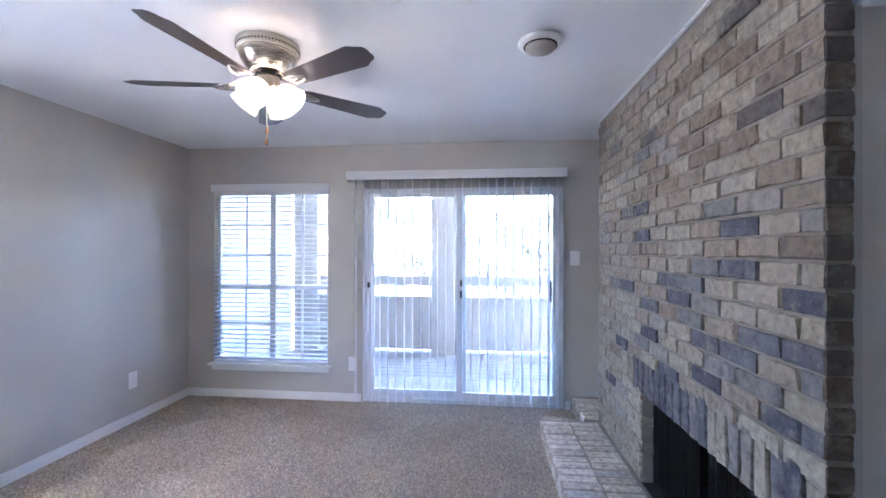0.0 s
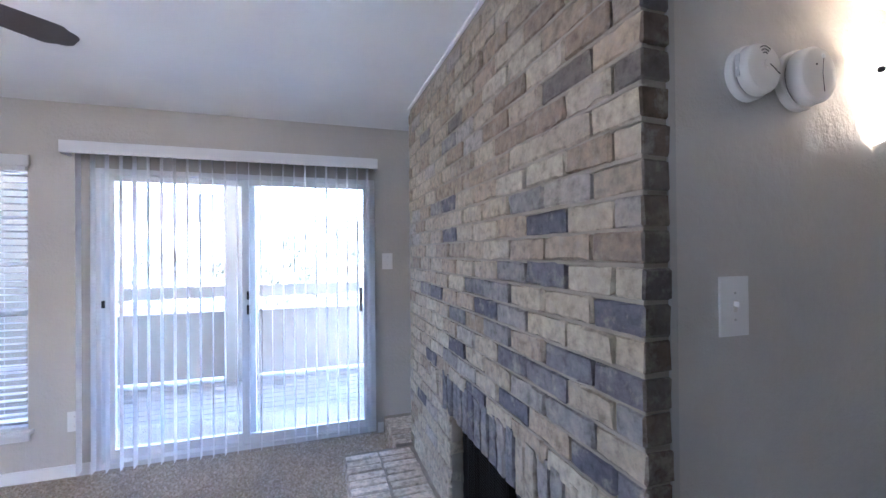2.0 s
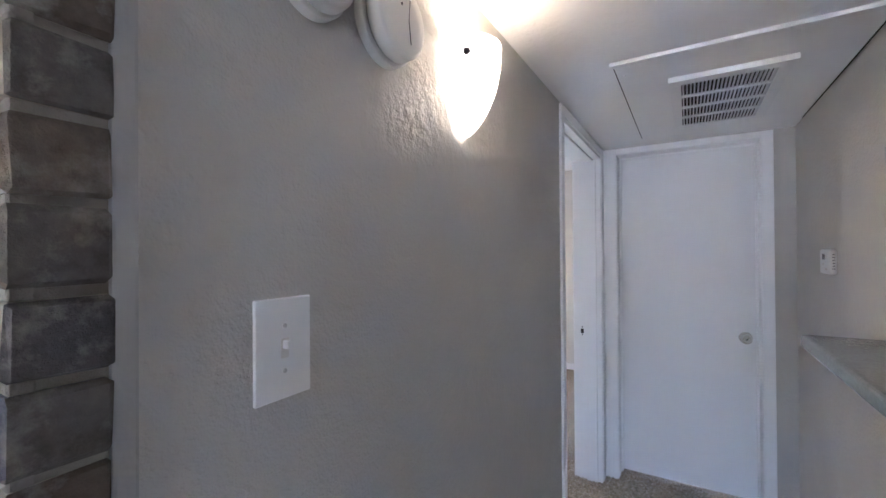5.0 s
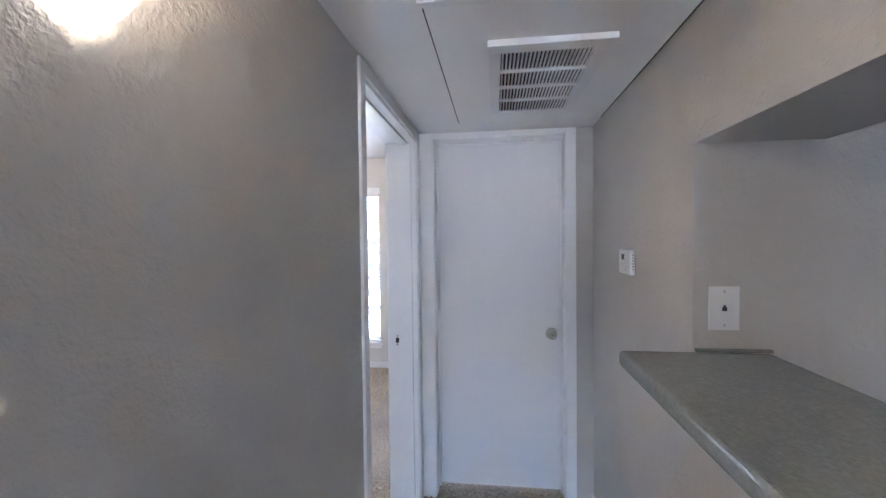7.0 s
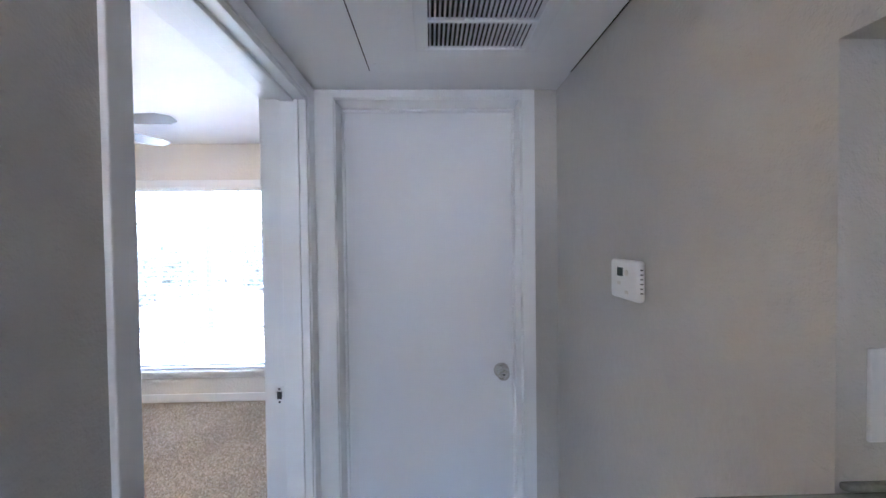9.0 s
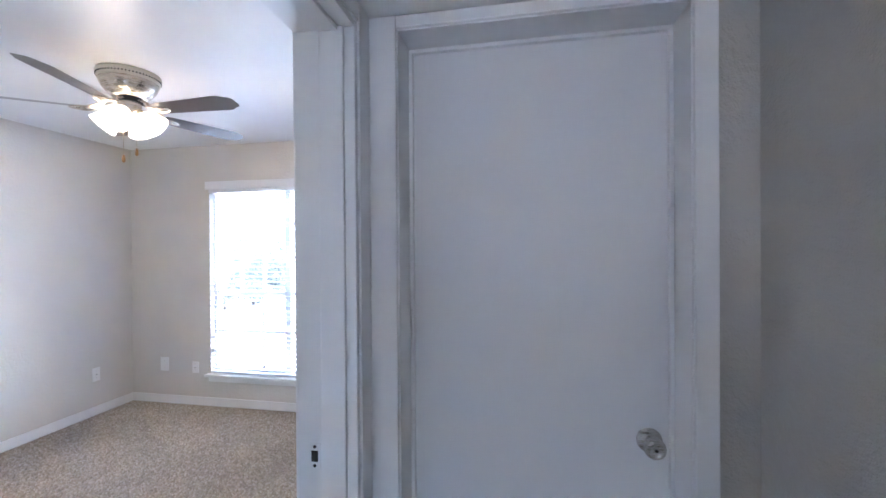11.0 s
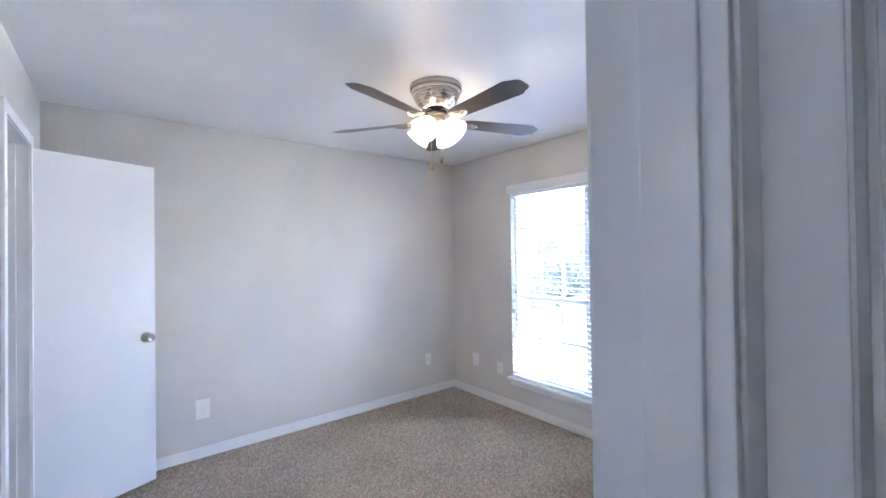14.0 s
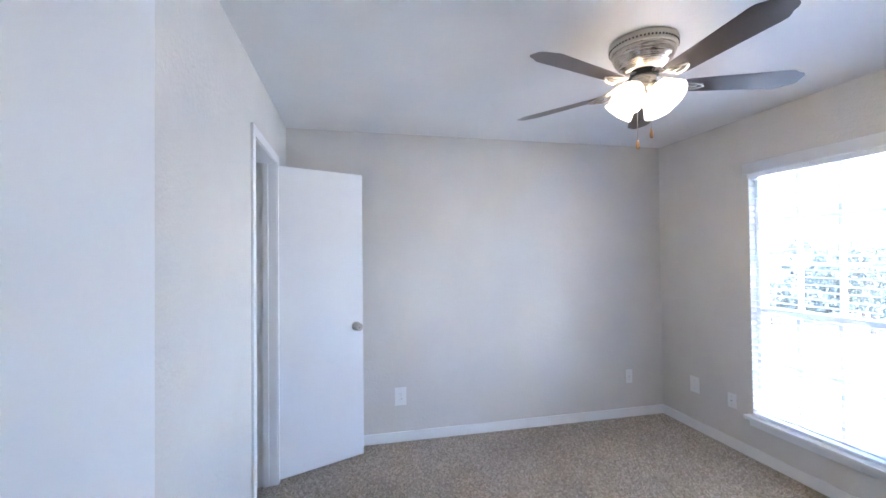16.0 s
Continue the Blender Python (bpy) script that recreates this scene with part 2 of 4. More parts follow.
# ---- mesh helpers ----
def finish(name, bm, mat, parent=None, smooth=False):
    me = bpy.data.meshes.new(name)
    bmesh.ops.recalc_face_normals(bm, faces=bm.faces)
    if smooth:
        for f in bm.faces:
            f.smooth = True
    bm.to_mesh(me)
    bm.free()
    me.materials.append(mat)
    ob = new(name, me)
    if parent:
        ob.parent = parent
    return ob


def part(name, bm, mat, parent, label="", smooth=False):
    return tagged(finish(name, bm, mat, parent, smooth), label)


def thing(name, label, category, place=(0, 0, 0), rz=0.0, group="", kind=""):
    ob = new(name)
    ob.empty_display_size = 0.1
    ob.matrix_world = pose(*place, 0, 0, rz)
    return tagged(ob, label, category, group, kind)


def add_box(bm, x0, x1, y0, y1, z0, z1, bevel=0.0, turn=None, segments=2):
    m = Matrix.Translation(((x0 + x1) / 2, (y0 + y1) / 2, (z0 + z1) / 2)) @ Matrix.Diagonal((abs(x1 - x0), abs(y1 - y0), abs(z1 - z0), 1))
    if turn is not None:
        m = turn @ m
    made = bmesh.ops.create_cube(bm, size=1, matrix=m)
    if bevel:
        edges = list({e for v in made["verts"] for e in v.link_edges})
        bmesh.ops.bevel(bm, geom=edges, offset=bevel, segments=segments, affect="EDGES", profile=0.6)
    return bm


def box(x0, x1, y0, y1, z0, z1, bevel=0.0, turn=None, segments=2):
    return add_box(bmesh.new(), x0, x1, y0, y1, z0, z1, bevel, turn, segments)


def structure(name, bm, mat, label, category):
    return tagged(finish(name, bm, mat), label, category, kind="structure")


def lathe(profile, steps=32, bm=None, turn=None):
    """A body of revolution round z from (radius, height) pairs."""
    bm = bm or bmesh.new()
    rings = []
    for r, z in profile:
        ring = []
        for k in range(steps):
            a = 2 * math.pi * k / steps
            v = Vector((r * math.cos(a), r * math.sin(a), z))
            ring.append(bm.verts.new(turn @ v if turn is not None else v))
        rings.append(ring)
    for lo, hi in zip(rings, rings[1:]):
        for k in range(steps):
            bm.faces.new((lo[k], lo[(k + 1) % steps], hi[(k + 1) % steps], hi[k]))
    if profile[0][0] > 1e-4:
        bm.faces.new(rings[0][::-1])
    if profile[-1][0] > 1e-4:
        bm.faces.new(rings[-1])
    bmesh.ops.remove_doubles(bm, verts=bm.verts, dist=1e-5)
    return bm


def tube(points, radius, sides=8, bm=None):
    """A round bar through the points."""
    bm = bm or bmesh.new()
    pts = [Vector(p) for p in points]
    rings = []
    for i, p in enumerate(pts):
        d = (pts[min(i + 1, len(pts) - 1)] - pts[max(i - 1, 0)]).normalized()
        q = d.to_track_quat("Z", "Y")
        rings.append([bm.verts.new(p + q @ Vector((radius * math.cos(2 * math.pi * k / sides), radius * math.sin(2 * math.pi * k / sides), 0))) for k in range(sides)])
    for lo, hi in zip(rings, rings[1:]):
        for k in range(sides):
            bm.faces.new((lo[k], lo[(k + 1) % sides], hi[(k + 1) % sides], hi[k]))
    bm.faces.new(rings[0][::-1])
    bm.faces.new(rings[-1])
    return bm


# ---- plan, metres ----
H_LIV, H_BED, H_HALL = 2.435, 2.41, 2.08
WEST, NORTH, SOUTH = -2.553, 3.95, -2.6
BRICK_X, BRICK_Y0, BRICK_Y1 = 1.237, 1.345, 3.44
HALL_N, HALL_S, HALL_E = 1.36, 0.404, 3.91
BED_W, BED_E, BED_N, BED_S = 2.935, 6.157, 4.622, 1.51
KIT_E = 2.797
BDOOR_X0, BDOOR_X1, BDOOR_Z = 2.94, 3.80, 2.005
EDOOR_Y0, EDOOR_Y1, EDOOR_Z = 0.552, 1.272, 2.04
CDOOR_Y0, CDOOR_Y1, CDOOR_Z = 3.60, 4.20, 2.05
LW = (-2.284, -1.126, 0.335, 2.012)
SL = (-0.79, 1.075, 0.0, 2.02)
BW = (2.24, 3.765, 0.30, 2.01)

# floors and ceilings
structure("floor", box(WEST - 0.1, BED_E + 0.1, SOUTH - 0.1, BED_N + 0.1, -0.12, 0), CARPET, "beige frieze carpet worn slightly darker along the walked line", "floor")
structure("ceiling", box(WEST - 0.1, 1.33, SOUTH - 0.1, NORTH + 0.1, H_LIV, H_LIV + 0.12), CEILING, "white textured living room ceiling", "ceiling")
structure("ceiling_recess", box(1.33, 2.0, HALL_N + 0.05, NORTH + 0.1, H_LIV, H_LIV + 0.12), CEILING, "white textured ceiling over the chimney", "ceiling")
structure("ceiling_kitchen", box(1.33, KIT_E + 0.1, SOUTH - 0.1, HALL_S - 0.3, H_LIV, H_LIV + 0.12), CEILING, "white kitchen ceiling", "ceiling")
structure("ceiling_bedroom", box(BED_W - 0.1, BED_E + 0.1, BED_S - 0.004, BED_N + 0.1, H_BED, H_BED + 0.12), CEILING, "white textured bedroom ceiling", "ceiling")
structure("ceiling_hall", box(1.33, HALL_E + 0.1, HALL_S - 0.1, HALL_N + 0.14, H_HALL, H_HALL + 0.36), CEILING, "lowered white hall ceiling", "ceiling")
structure("ceiling_closet", box(1.9, BED_W - 0.1, 3.2, BED_N + 0.1, H_BED, H_BED + 0.12), CEILING, "white closet ceiling", "ceiling")


def wall_with_hole(along, a0, a1, b0, b1, z1, hole):
    """A wall from a0 to a1 along x or y, between b0 and b1, with one opening (a0, a1, z0, z1) through it."""
    h0, h1, hz0, hz1 = hole
    bm = bmesh.new()
    for c0, c1, lo, hi in ((a0, h0, 0, z1), (h1, a1, 0, z1), (h0, h1, hz1, z1), (h0, h1, 0, hz0)):
        if c1 - c0 > 1e-4 and hi - lo > 1e-4:
            if along == "x":
                add_box(bm, c0, c1, b0, b1, lo, hi)
            else:
                add_box(bm, b0, b1, c0, c1, lo, hi)
    return bm


# opening added out of view to let more daylight into room and hall
structure("wall_west", wall_with_hole("y", SOUTH - 0.12, NORTH + 0.14, WEST - 0.12, WEST, H_LIV, (0.15, 1.2, 0.8, 1.8)), WALL, "greige painted west wall of the living room with an added unseen opening for light", "wall")
bm = wall_with_hole("x", WEST, -0.95, NORTH, NORTH + 0.14, H_LIV, LW)
part_2 = wall_with_hole("x", -0.95, 2.0, NORTH, NORTH + 0.14, H_LIV, SL)
me_tmp = bpy.data.meshes.new("tmp")
part_2.to_mesh(me_tmp)
bm.from_mesh(me_tmp)
structure("wall_north", bm, WALL, "greige painted north wall with a window and a sliding door", "wall")
structure("wall_south", box(WEST, KIT_E + 0.12, SOUTH - 0.12, SOUTH, 0, H_LIV), WALL, "plain greige painted south wall", "wall")
structure("wall_recess", box(2.0, 2.12, HALL_N + 0.14, NORTH + 0.14, 0, H_LIV), WALL, "greige painted wall beside the chimney", "wall")
structure("wall_hall_north", wall_with_hole("x", 1.312, HALL_E, HALL_N, BED_S - 0.01, H_HALL, (BDOOR_X0 - 0.02, BDOOR_X1 + 0.02, 0, BDOOR_Z + 0.02)), WALL, "greige orange-peel hall wall with a doorway", "wall")
structure("wall_bed_south", wall_with_hole("x", BED_W, BED_E + 0.12, BED_S - 0.01, BED_S, H_BED, (BDOOR_X0 - 0.02, BDOOR_X1 + 0.02, 0, BDOOR_Z + 0.02)), WALL_BED, "pale grey painted south wall of the bedroom", "wall")
structure("wall_hall_end", wall_with_hole("y", HALL_S, HALL_N, HALL_E, HALL_E + 0.12, H_HALL, (EDOOR_Y0 - 0.018, EDOOR_Y1 + 0.018, 0, EDOOR_Z + 0.018)), WALL, "hall end wall around a closed door", "wall")
structure("wall_bed_closer", box(HALL_E + 0.12, BED_E + 0.12, BED_S - 0.13, BED_S - 0.012, 0, H_BED), WALL_BED, "plain wall behind the bedroom", "wall")
structure("wall_hall_closet", box(4.6, 4.7, HALL_S - 0.1, HALL_N, 0, H_HALL), WALL, "plain wall behind the closed door", "wall")
structure("wall_hall_south", box(KIT_E, HALL_E + 0.12, HALL_S - 0.12, HALL_S, 0, H_HALL), WALL, "greige painted hall wall with a thermostat", "wall")
bm = box(1.38, KIT_E, HALL_S - 0.12, HALL_S, 0, 1.13)
add_box(bm, 1.38, KIT_E, HALL_S - 0.32, HALL_S, 1.733, H_HALL)
add_box(bm, 1.38, 1.50, HALL_S - 0.12, HALL_S, 1.13, 1.733)
structure("wall_pass_through", bm, WALL, "greige wall with a pass-through opening over a bar", "wall")
structure("soffit_kitchen", box(1.50, KIT_E, SOUTH, HALL_S - 0.32, 2.1, H_LIV), WALL, "greige painted kitchen soffit", "soffit")
# added out of view to block daylight that would brighten the kitchen's east wall
structure("wall_kitchen_west", box(1.38, 1.50, SOUTH, -0.4, 0, H_LIV), WALL, "plain unseen wall added to keep light out of the kitchen", "wall")
structure("wall_kitchen_east", box(KIT_E, KIT_E + 0.12, SOUTH, HALL_S - 0.12, 0, H_LIV), WALL, "greige painted kitchen wall with a phone plate", "wall")
structure("wall_bed_west", wall_with_hole("y", BED_S, BED_N, BED_W - 0.12, BED_W, H_BED, (CDOOR_Y0 - 0.018, CDOOR_Y1 + 0.018, 0, CDOOR_Z + 0.018)), WALL_BED, "pale grey painted west wall of the bedroom", "wall")
structure("wall_bed_north", box(BED_W - 0.12, BED_E + 0.12, BED_N, BED_N + 0.12, 0, H_BED), WALL_BED, "pale grey painted north wall of the bedroom", "wall")
structure("wall_bed_east", wall_with_hole("y", BED_S, BED_N, BED_E, BED_E + 0.14, H_BED, BW), WALL_BED, "pale grey painted east wall around a wide window", "wall")
bm = box(1.9, BED_W - 0.12, 3.2, 3.3, 0, H_BED)
add_box(bm, 2.12, 2.2, 3.3, BED_N, 0, H_BED)
add_box(bm, 2.2, BED_W - 0.12, BED_N, BED_N + 0.12, 0, H_BED)
structure("wall_closet", bm, WALL_BED, "plain pale grey walls of the small room behind the open door", "wall")

# baseboards
BASE_H, BASE_T = 0.078, 0.013


def baseboard(name, x0, x1, y0, y1):
    structure(name, box(x0, x1, y0, y1, 0, BASE_H, 0.004), TRIM, "narrow white painted baseboard", "baseboard")


baseboard("baseboard_west", WEST, WEST + BASE_T, SOUTH, NORTH)
baseboard("baseboard_north", WEST + BASE_T, SL[0] - 0.01, NORTH - BASE_T, NORTH)
baseboard("baseboard_north_2", SL[1] + 0.01, 1.13, NORTH - BASE_T, NORTH)
baseboard("baseboard_hall_north", 1.335, 2.885, HALL_N - BASE_T, HALL_N)
baseboard("baseboard_hall_south", KIT_E, HALL_E, HALL_S, HALL_S + BASE_T)
baseboard("baseboard_bed_north", BED_W + BASE_T, BED_E - BASE_T, BED_N - BASE_T, BED_N)
baseboard("baseboard_bed_east", BED_E - BASE_T, BED_E, BED_S + BASE_T, BED_N)
baseboard("baseboard_bed_south", 3.87, BED_E, BED_S, BED_S + BASE_T)
baseboard("baseboard_bed_west", BED_W, BED_W + BASE_T, BED_S, CDOOR_Y0 - 0.06)
baseboard("baseboard_bed_west_2", BED_W, BED_W + BASE_T, CDOOR_Y1 + 0.06, BED_N - BASE_T)

# ---- doors and casings ----
def knob_parts(parent, place, out, label="round satin nickel door knob"):
    """A knob whose axis points along out: rose, neck, ball with a flat face and a key slot."""
    turn = Matrix.Translation(place) @ Vector(out).to_track_quat("Z", "Y").to_matrix().to_4x4()
    bm = lathe([(0.0, 0.0), (0.033, 0.0), (0.033, 0.004), (0.028, 0.009), (0.015, 0.012), (0.012, 0.028), (0.018, 0.034), (0.026, 0.042), (0.0275, 0.052), (0.024, 0.062), (0.017, 0.065), (0.015, 0.063), (0.0, 0.063)], 32, turn=turn)
    k = part("door_handle", bm, KNOB, parent, label, True)
    part("key_slot", lathe([(0.0, 0.0632), (0.004, 0.0632), (0.004, 0.0655), (0.0, 0.0655)], 12, turn=turn), BLACK, k)
    return k


# closed door at the hall's end
d1 = thing("door_1", "closed flat white painted door at the hall's end", "door", (4.03, EDOOR_Y1, 0), kind="structure")
part("leaf", box(0.0, 0.035, EDOOR_Y0 - EDOOR_Y1 + 0.003, -0.003, 0.012, EDOOR_Z - 0.003, 0.002), DOOR, d1)
knob_parts(d1, (0.0, -0.66, 0.932), (-1, 0, 0))
bm = box(HALL_E - 0.004, 4.10, EDOOR_Y1, EDOOR_Y1 + 0.018, 0, EDOOR_Z + 0.018)
add_box(bm, HALL_E - 0.004, 4.10, EDOOR_Y0 - 0.018, EDOOR_Y0, 0, EDOOR_Z + 0.018)
add_box(bm, HALL_E - 0.004, 4.10, EDOOR_Y0, EDOOR_Y1, EDOOR_Z, EDOOR_Z + 0.018)
structure("trim_hall_door_jamb", bm, TRIM, "white painted door jamb", "door frame")
bm = box(4.012, 4.0305, EDOOR_Y1 - 0.011, EDOOR_Y1 - 0.0005, 0, EDOOR_Z - 0.011, 0.002)
add_box(bm, 4.012, 4.0305, EDOOR_Y0 + 0.0005, EDOOR_Y0 + 0.011, 0, EDOOR_Z - 0.011, 0.002)
add_box(bm, 4.012, 4.0305, EDOOR_Y0 + 0.0005, EDOOR_Y1 - 0.0005, EDOOR_Z - 0.011, EDOOR_Z - 0.0005, 0.002)
structure("trim_hall_door_stop", bm, TRIM, "white painted door stop", "door frame")
bm = box(HALL_E - 0.016, HALL_E - 0.004, EDOOR_Y1 + 0.004, HALL_N - 0.004, 0, H_HALL - 0.004, 0.003)
add_box(bm, HALL_E - 0.016, HALL_E - 0.004, EDOOR_Y0 - 0.056, EDOOR_Y0 - 0.004, 0, H_HALL - 0.004, 0.003)
add_box(bm, HALL_E - 0.0145, HALL_E - 0.004, EDOOR_Y0 - 0.004, EDOOR_Y1 + 0.004, EDOOR_Z + 0.004, H_HALL - 0.004, 0.003)
structure("trim_hall_door_casing", bm, TRIM, "flat white door casing reaching the ceiling", "door frame")

# bedroom doorway
Y0, Y1 = HALL_N - 0.008, BED_S + 0.006
bm = box(BDOOR_X1, BDOOR_X1 + 0.018, Y0, Y1, 0, BDOOR_Z + 0.018, 0.003)
add_box(bm, BDOOR_X0 - 0.018, BDOOR_X0, Y0, Y1, 0, BDOOR_Z + 0.018, 0.003)
add_box(bm, BDOOR_X0, BDOOR_X1, Y0, Y1, BDOOR_Z, BDOOR_Z + 0.018, 0.003)
structure("trim_bedroom_jamb", bm, TRIM, "white painted bedroom door jamb", "door frame")
bm = box(BDOOR_X1 - 0.011, BDOOR_X1 + 0.001, 1.379, 1.444, 0, BDOOR_Z, 0.003)
add_box(bm, BDOOR_X0 - 0.001, BDOOR_X0 + 0.011, 1.392, 1.442, 0, BDOOR_Z, 0.003)
add_box(bm, BDOOR_X0 + 0.011, BDOOR_X1 - 0.011, 1.392, 1.442, BDOOR_Z - 0.011, BDOOR_Z + 0.001, 0.003)
structure("trim_bedroom_stop", bm, TRIM, "white painted door stop in the bedroom doorway", "door frame")
bm = box(BDOOR_X0 - 0.055, BDOOR_X0 - 0.004, HALL_N - 0.012, HALL_N - 0.0005, 0, H_HALL - 0.01, 0.003)
add_box(bm, BDOOR_X1 + 0.022, HALL_E - 0.0175, HALL_N - 0.012, HALL_N - 0.0005, 0, H_HALL - 0.004, 0.003)
add_box(bm, BDOOR_X0 - 0.004, BDOOR_X1 + 0.022, HALL_N - 0.0105, HALL_N - 0.0005, BDOOR_Z + 0.022, H_HALL - 0.004, 0.003)
structure("trim_bedroom_casing_hall", bm, TRIM, "thin white casing at the doorway's edge", "door frame")
bm = box(BDOOR_X1 + 0.006, BDOOR_X1 + 0.062, BED_S, BED_S + 0.013, 0, BDOOR_Z + 0.06, 0.003)
add_box(bm, BDOOR_X0 + 0.002, BDOOR_X1 + 0.006, BED_S, BED_S + 0.0115, BDOOR_Z + 0.006, BDOOR_Z + 0.06, 0.003)
structure("trim_bedroom_casing", bm, TRIM, "white casing on the bedroom side", "door frame")
sp = thing("strike_plate", "painted strike plate with a dark latch hole on the jamb", "strike plate", (BDOOR_X1, 1.467, 0.931))
part("plate", box(-0.0015, 0.0, -0.016, 0.016, -0.032, 0.032, 0.0006), TRIM, sp)
part("latch_hole", box(-0.002, -0.0012, -0.009, 0.009, -0.014, 0.014, 0.0003), BLACK, sp)
for z in (-0.024, 0.024):
    part("screw", lathe([(0.0, 0.0012), (0.0045, 0.0012), (0.004, 0.0026), (0.0, 0.0026)], 12, turn=pose(0, 0, z, 0, -90, 0)), DARKMETAL, sp)


def hinge(parent, z, label="painted butt hinge"):
    bm = tube([(0, 0, z - 0.045), (0, 0, z + 0.045)], 0.006, 10)
    add_box(bm, 0.0, 0.03, 0.003, 0.006, z - 0.044, z + 0.044)
    return part("hinge", bm, TRIM, parent, label)


# bedroom door leaf, swung open against the west wall
ang = math.degrees(math.atan2(2.302 - 1.50, 3.047 - 2.972))
d2 = thing("door_2", "flat white bedroom door standing open along the wall", "door", (2.972, 1.515, 0), ang, kind="structure")
part("leaf", box(0.004, 0.80, 0.0, 0.035, 0.015, 1.995, 0.002), DOOR, d2)
knob_parts(d2, (0.735, 0.0, 0.93), (0, -1, 0))
for z in (0.22, 1.0, 1.8):
    hinge(d2, z)

# narrow door of the small room
ang = math.degrees(math.atan2(4.462 - 4.226, 3.481 - 2.937))
d3 = thing("door_3", "narrow flat white door standing open into the bedroom", "door", (2.945, 4.222, 0), ang, kind="structure")
part("leaf", box(0.0, 0.588, 0.0, 0.035, 0.018, 2.042, 0.002), DOOR, d3)
knob_parts(d3, (0.535, 0.0, 0.945), (0, -1, 0))
for z in (0.26, 1.0, 1.80):
    hinge(d3, z)
bm = box(BED_W - 0.124, BED_W + 0.004, CDOOR_Y0 - 0.018, CDOOR_Y0, 0, CDOOR_Z + 0.018)
add_box(bm, BED_W - 0.124, BED_W + 0.004, CDOOR_Y1, CDOOR_Y1 + 0.018, 0, CDOOR_Z + 0.018)
add_box(bm, BED_W - 0.124, BED_W + 0.004, CDOOR_Y0, CDOOR_Y1, CDOOR_Z, CDOOR_Z + 0.018)
structure("trim_closet_jamb", bm, TRIM, "white painted jamb of the narrow door", "door frame")
bm = box(BED_W - 0.08, BED_W - 0.045, CDOOR_Y1 - 0.011, CDOOR_Y1 - 0.0005, 0, CDOOR_Z, 0.002)
add_box(bm, BED_W - 0.08, BED_W - 0.045, CDOOR_Y0 + 0.0005, CDOOR_Y0 + 0.011, 0, CDOOR_Z, 0.002)
structure("trim_closet_stop", bm, TRIM, "white painted stop of the narrow door", "door frame")
bm = box(BED_W + 0.0005, BED_W + 0.014, CDOOR_Y0 - 0.056, CDOOR_Y0 - 0.004, 0, CDOOR_Z + 0.056, 0.003)
add_box(bm, BED_W + 0.0005, BED_W + 0.014, CDOOR_Y1 + 0.004, CDOOR_Y1 + 0.056, 0, CDOOR_Z + 0.056, 0.003)
add_box(bm, BED_W + 0.0005, BED_W + 0.0125, CDOOR_Y0 - 0.004, CDOOR_Y1 + 0.004, CDOOR_Z + 0.004, CDOOR_Z + 0.056, 0.003)
structure("trim_closet_casing", bm, TRIM, "white casing around the narrow door", "door frame")


# ---- windows ----
def window(name, label, place, rz, width, z0, z1, columns, bar=0.010):
    """Two double-hung units side by side: local x along the wall, y outwards. columns: panes across each unit."""
    w = thing(name, label, "window", place, rz, kind="structure")
    f = 0.03
    bm = box(0, f, 0.05, 0.12, z0, z1, 0.002)
    add_box(bm, width - f, width, 0.05, 0.12, z0, z1, 0.002)
    add_box(bm, f, width - f, 0.05, 0.12, z1 - f, z1, 0.002)
    add_box(bm, f, width - f, 0.05, 0.12, z0, z0 + f + 0.01, 0.002)
    part("window_frame", bm, ALU, w)
    part("mullion", box(width / 2 - 0.027, width / 2 + 0.027, 0.045, 0.12, z0 + f, z1 - f, 0.002), ALU, w)
    mid = z0 + (z1 - z0) * 0.435
    for u in (0, 1):
        a = f if u == 0 else width / 2 + 0.027
        b = width / 2 - 0.027 if u == 0 else width - f
        part("meeting_rail", box(a, b, 0.055, 0.10, mid - 0.018, mid + 0.022, 0.003), ALU, w)
        for lo, hi, rows, y in ((mid + 0.022, z1 - f, 3, 0.085), (z0 + f + 0.01, mid - 0.018, 2, 0.07)):
            part("pane", box(a, b, y, y + 0.004, lo, hi), GLASS, w).visible_shadow = False
            for k in range(1, columns):
                x = a + (b - a) * k / columns
                part("muntin", box(x - bar, x + bar, y - 0.008, y + 0.012, lo, hi, 0.002), ALU, w)
            for k in range(1, rows):
                z = lo + (hi - lo) * k / rows
                part("muntin", box(a, b, y - 0.0065, y + 0.0105, z - bar, z + bar, 0.002), ALU, w)
    part("window_sill", box(-0.03, width + 0.03, -0.055, 0.05, z0 - 0.022, z0 + 0.002, 0.004), TRIM, w, "white painted wooden sill")
    part("apron", box(-0.012, width + 0.012, -0.02, -0.0005, z0 - 0.07, z0 - 0.022, 0.004), TRIM, w)
    return w


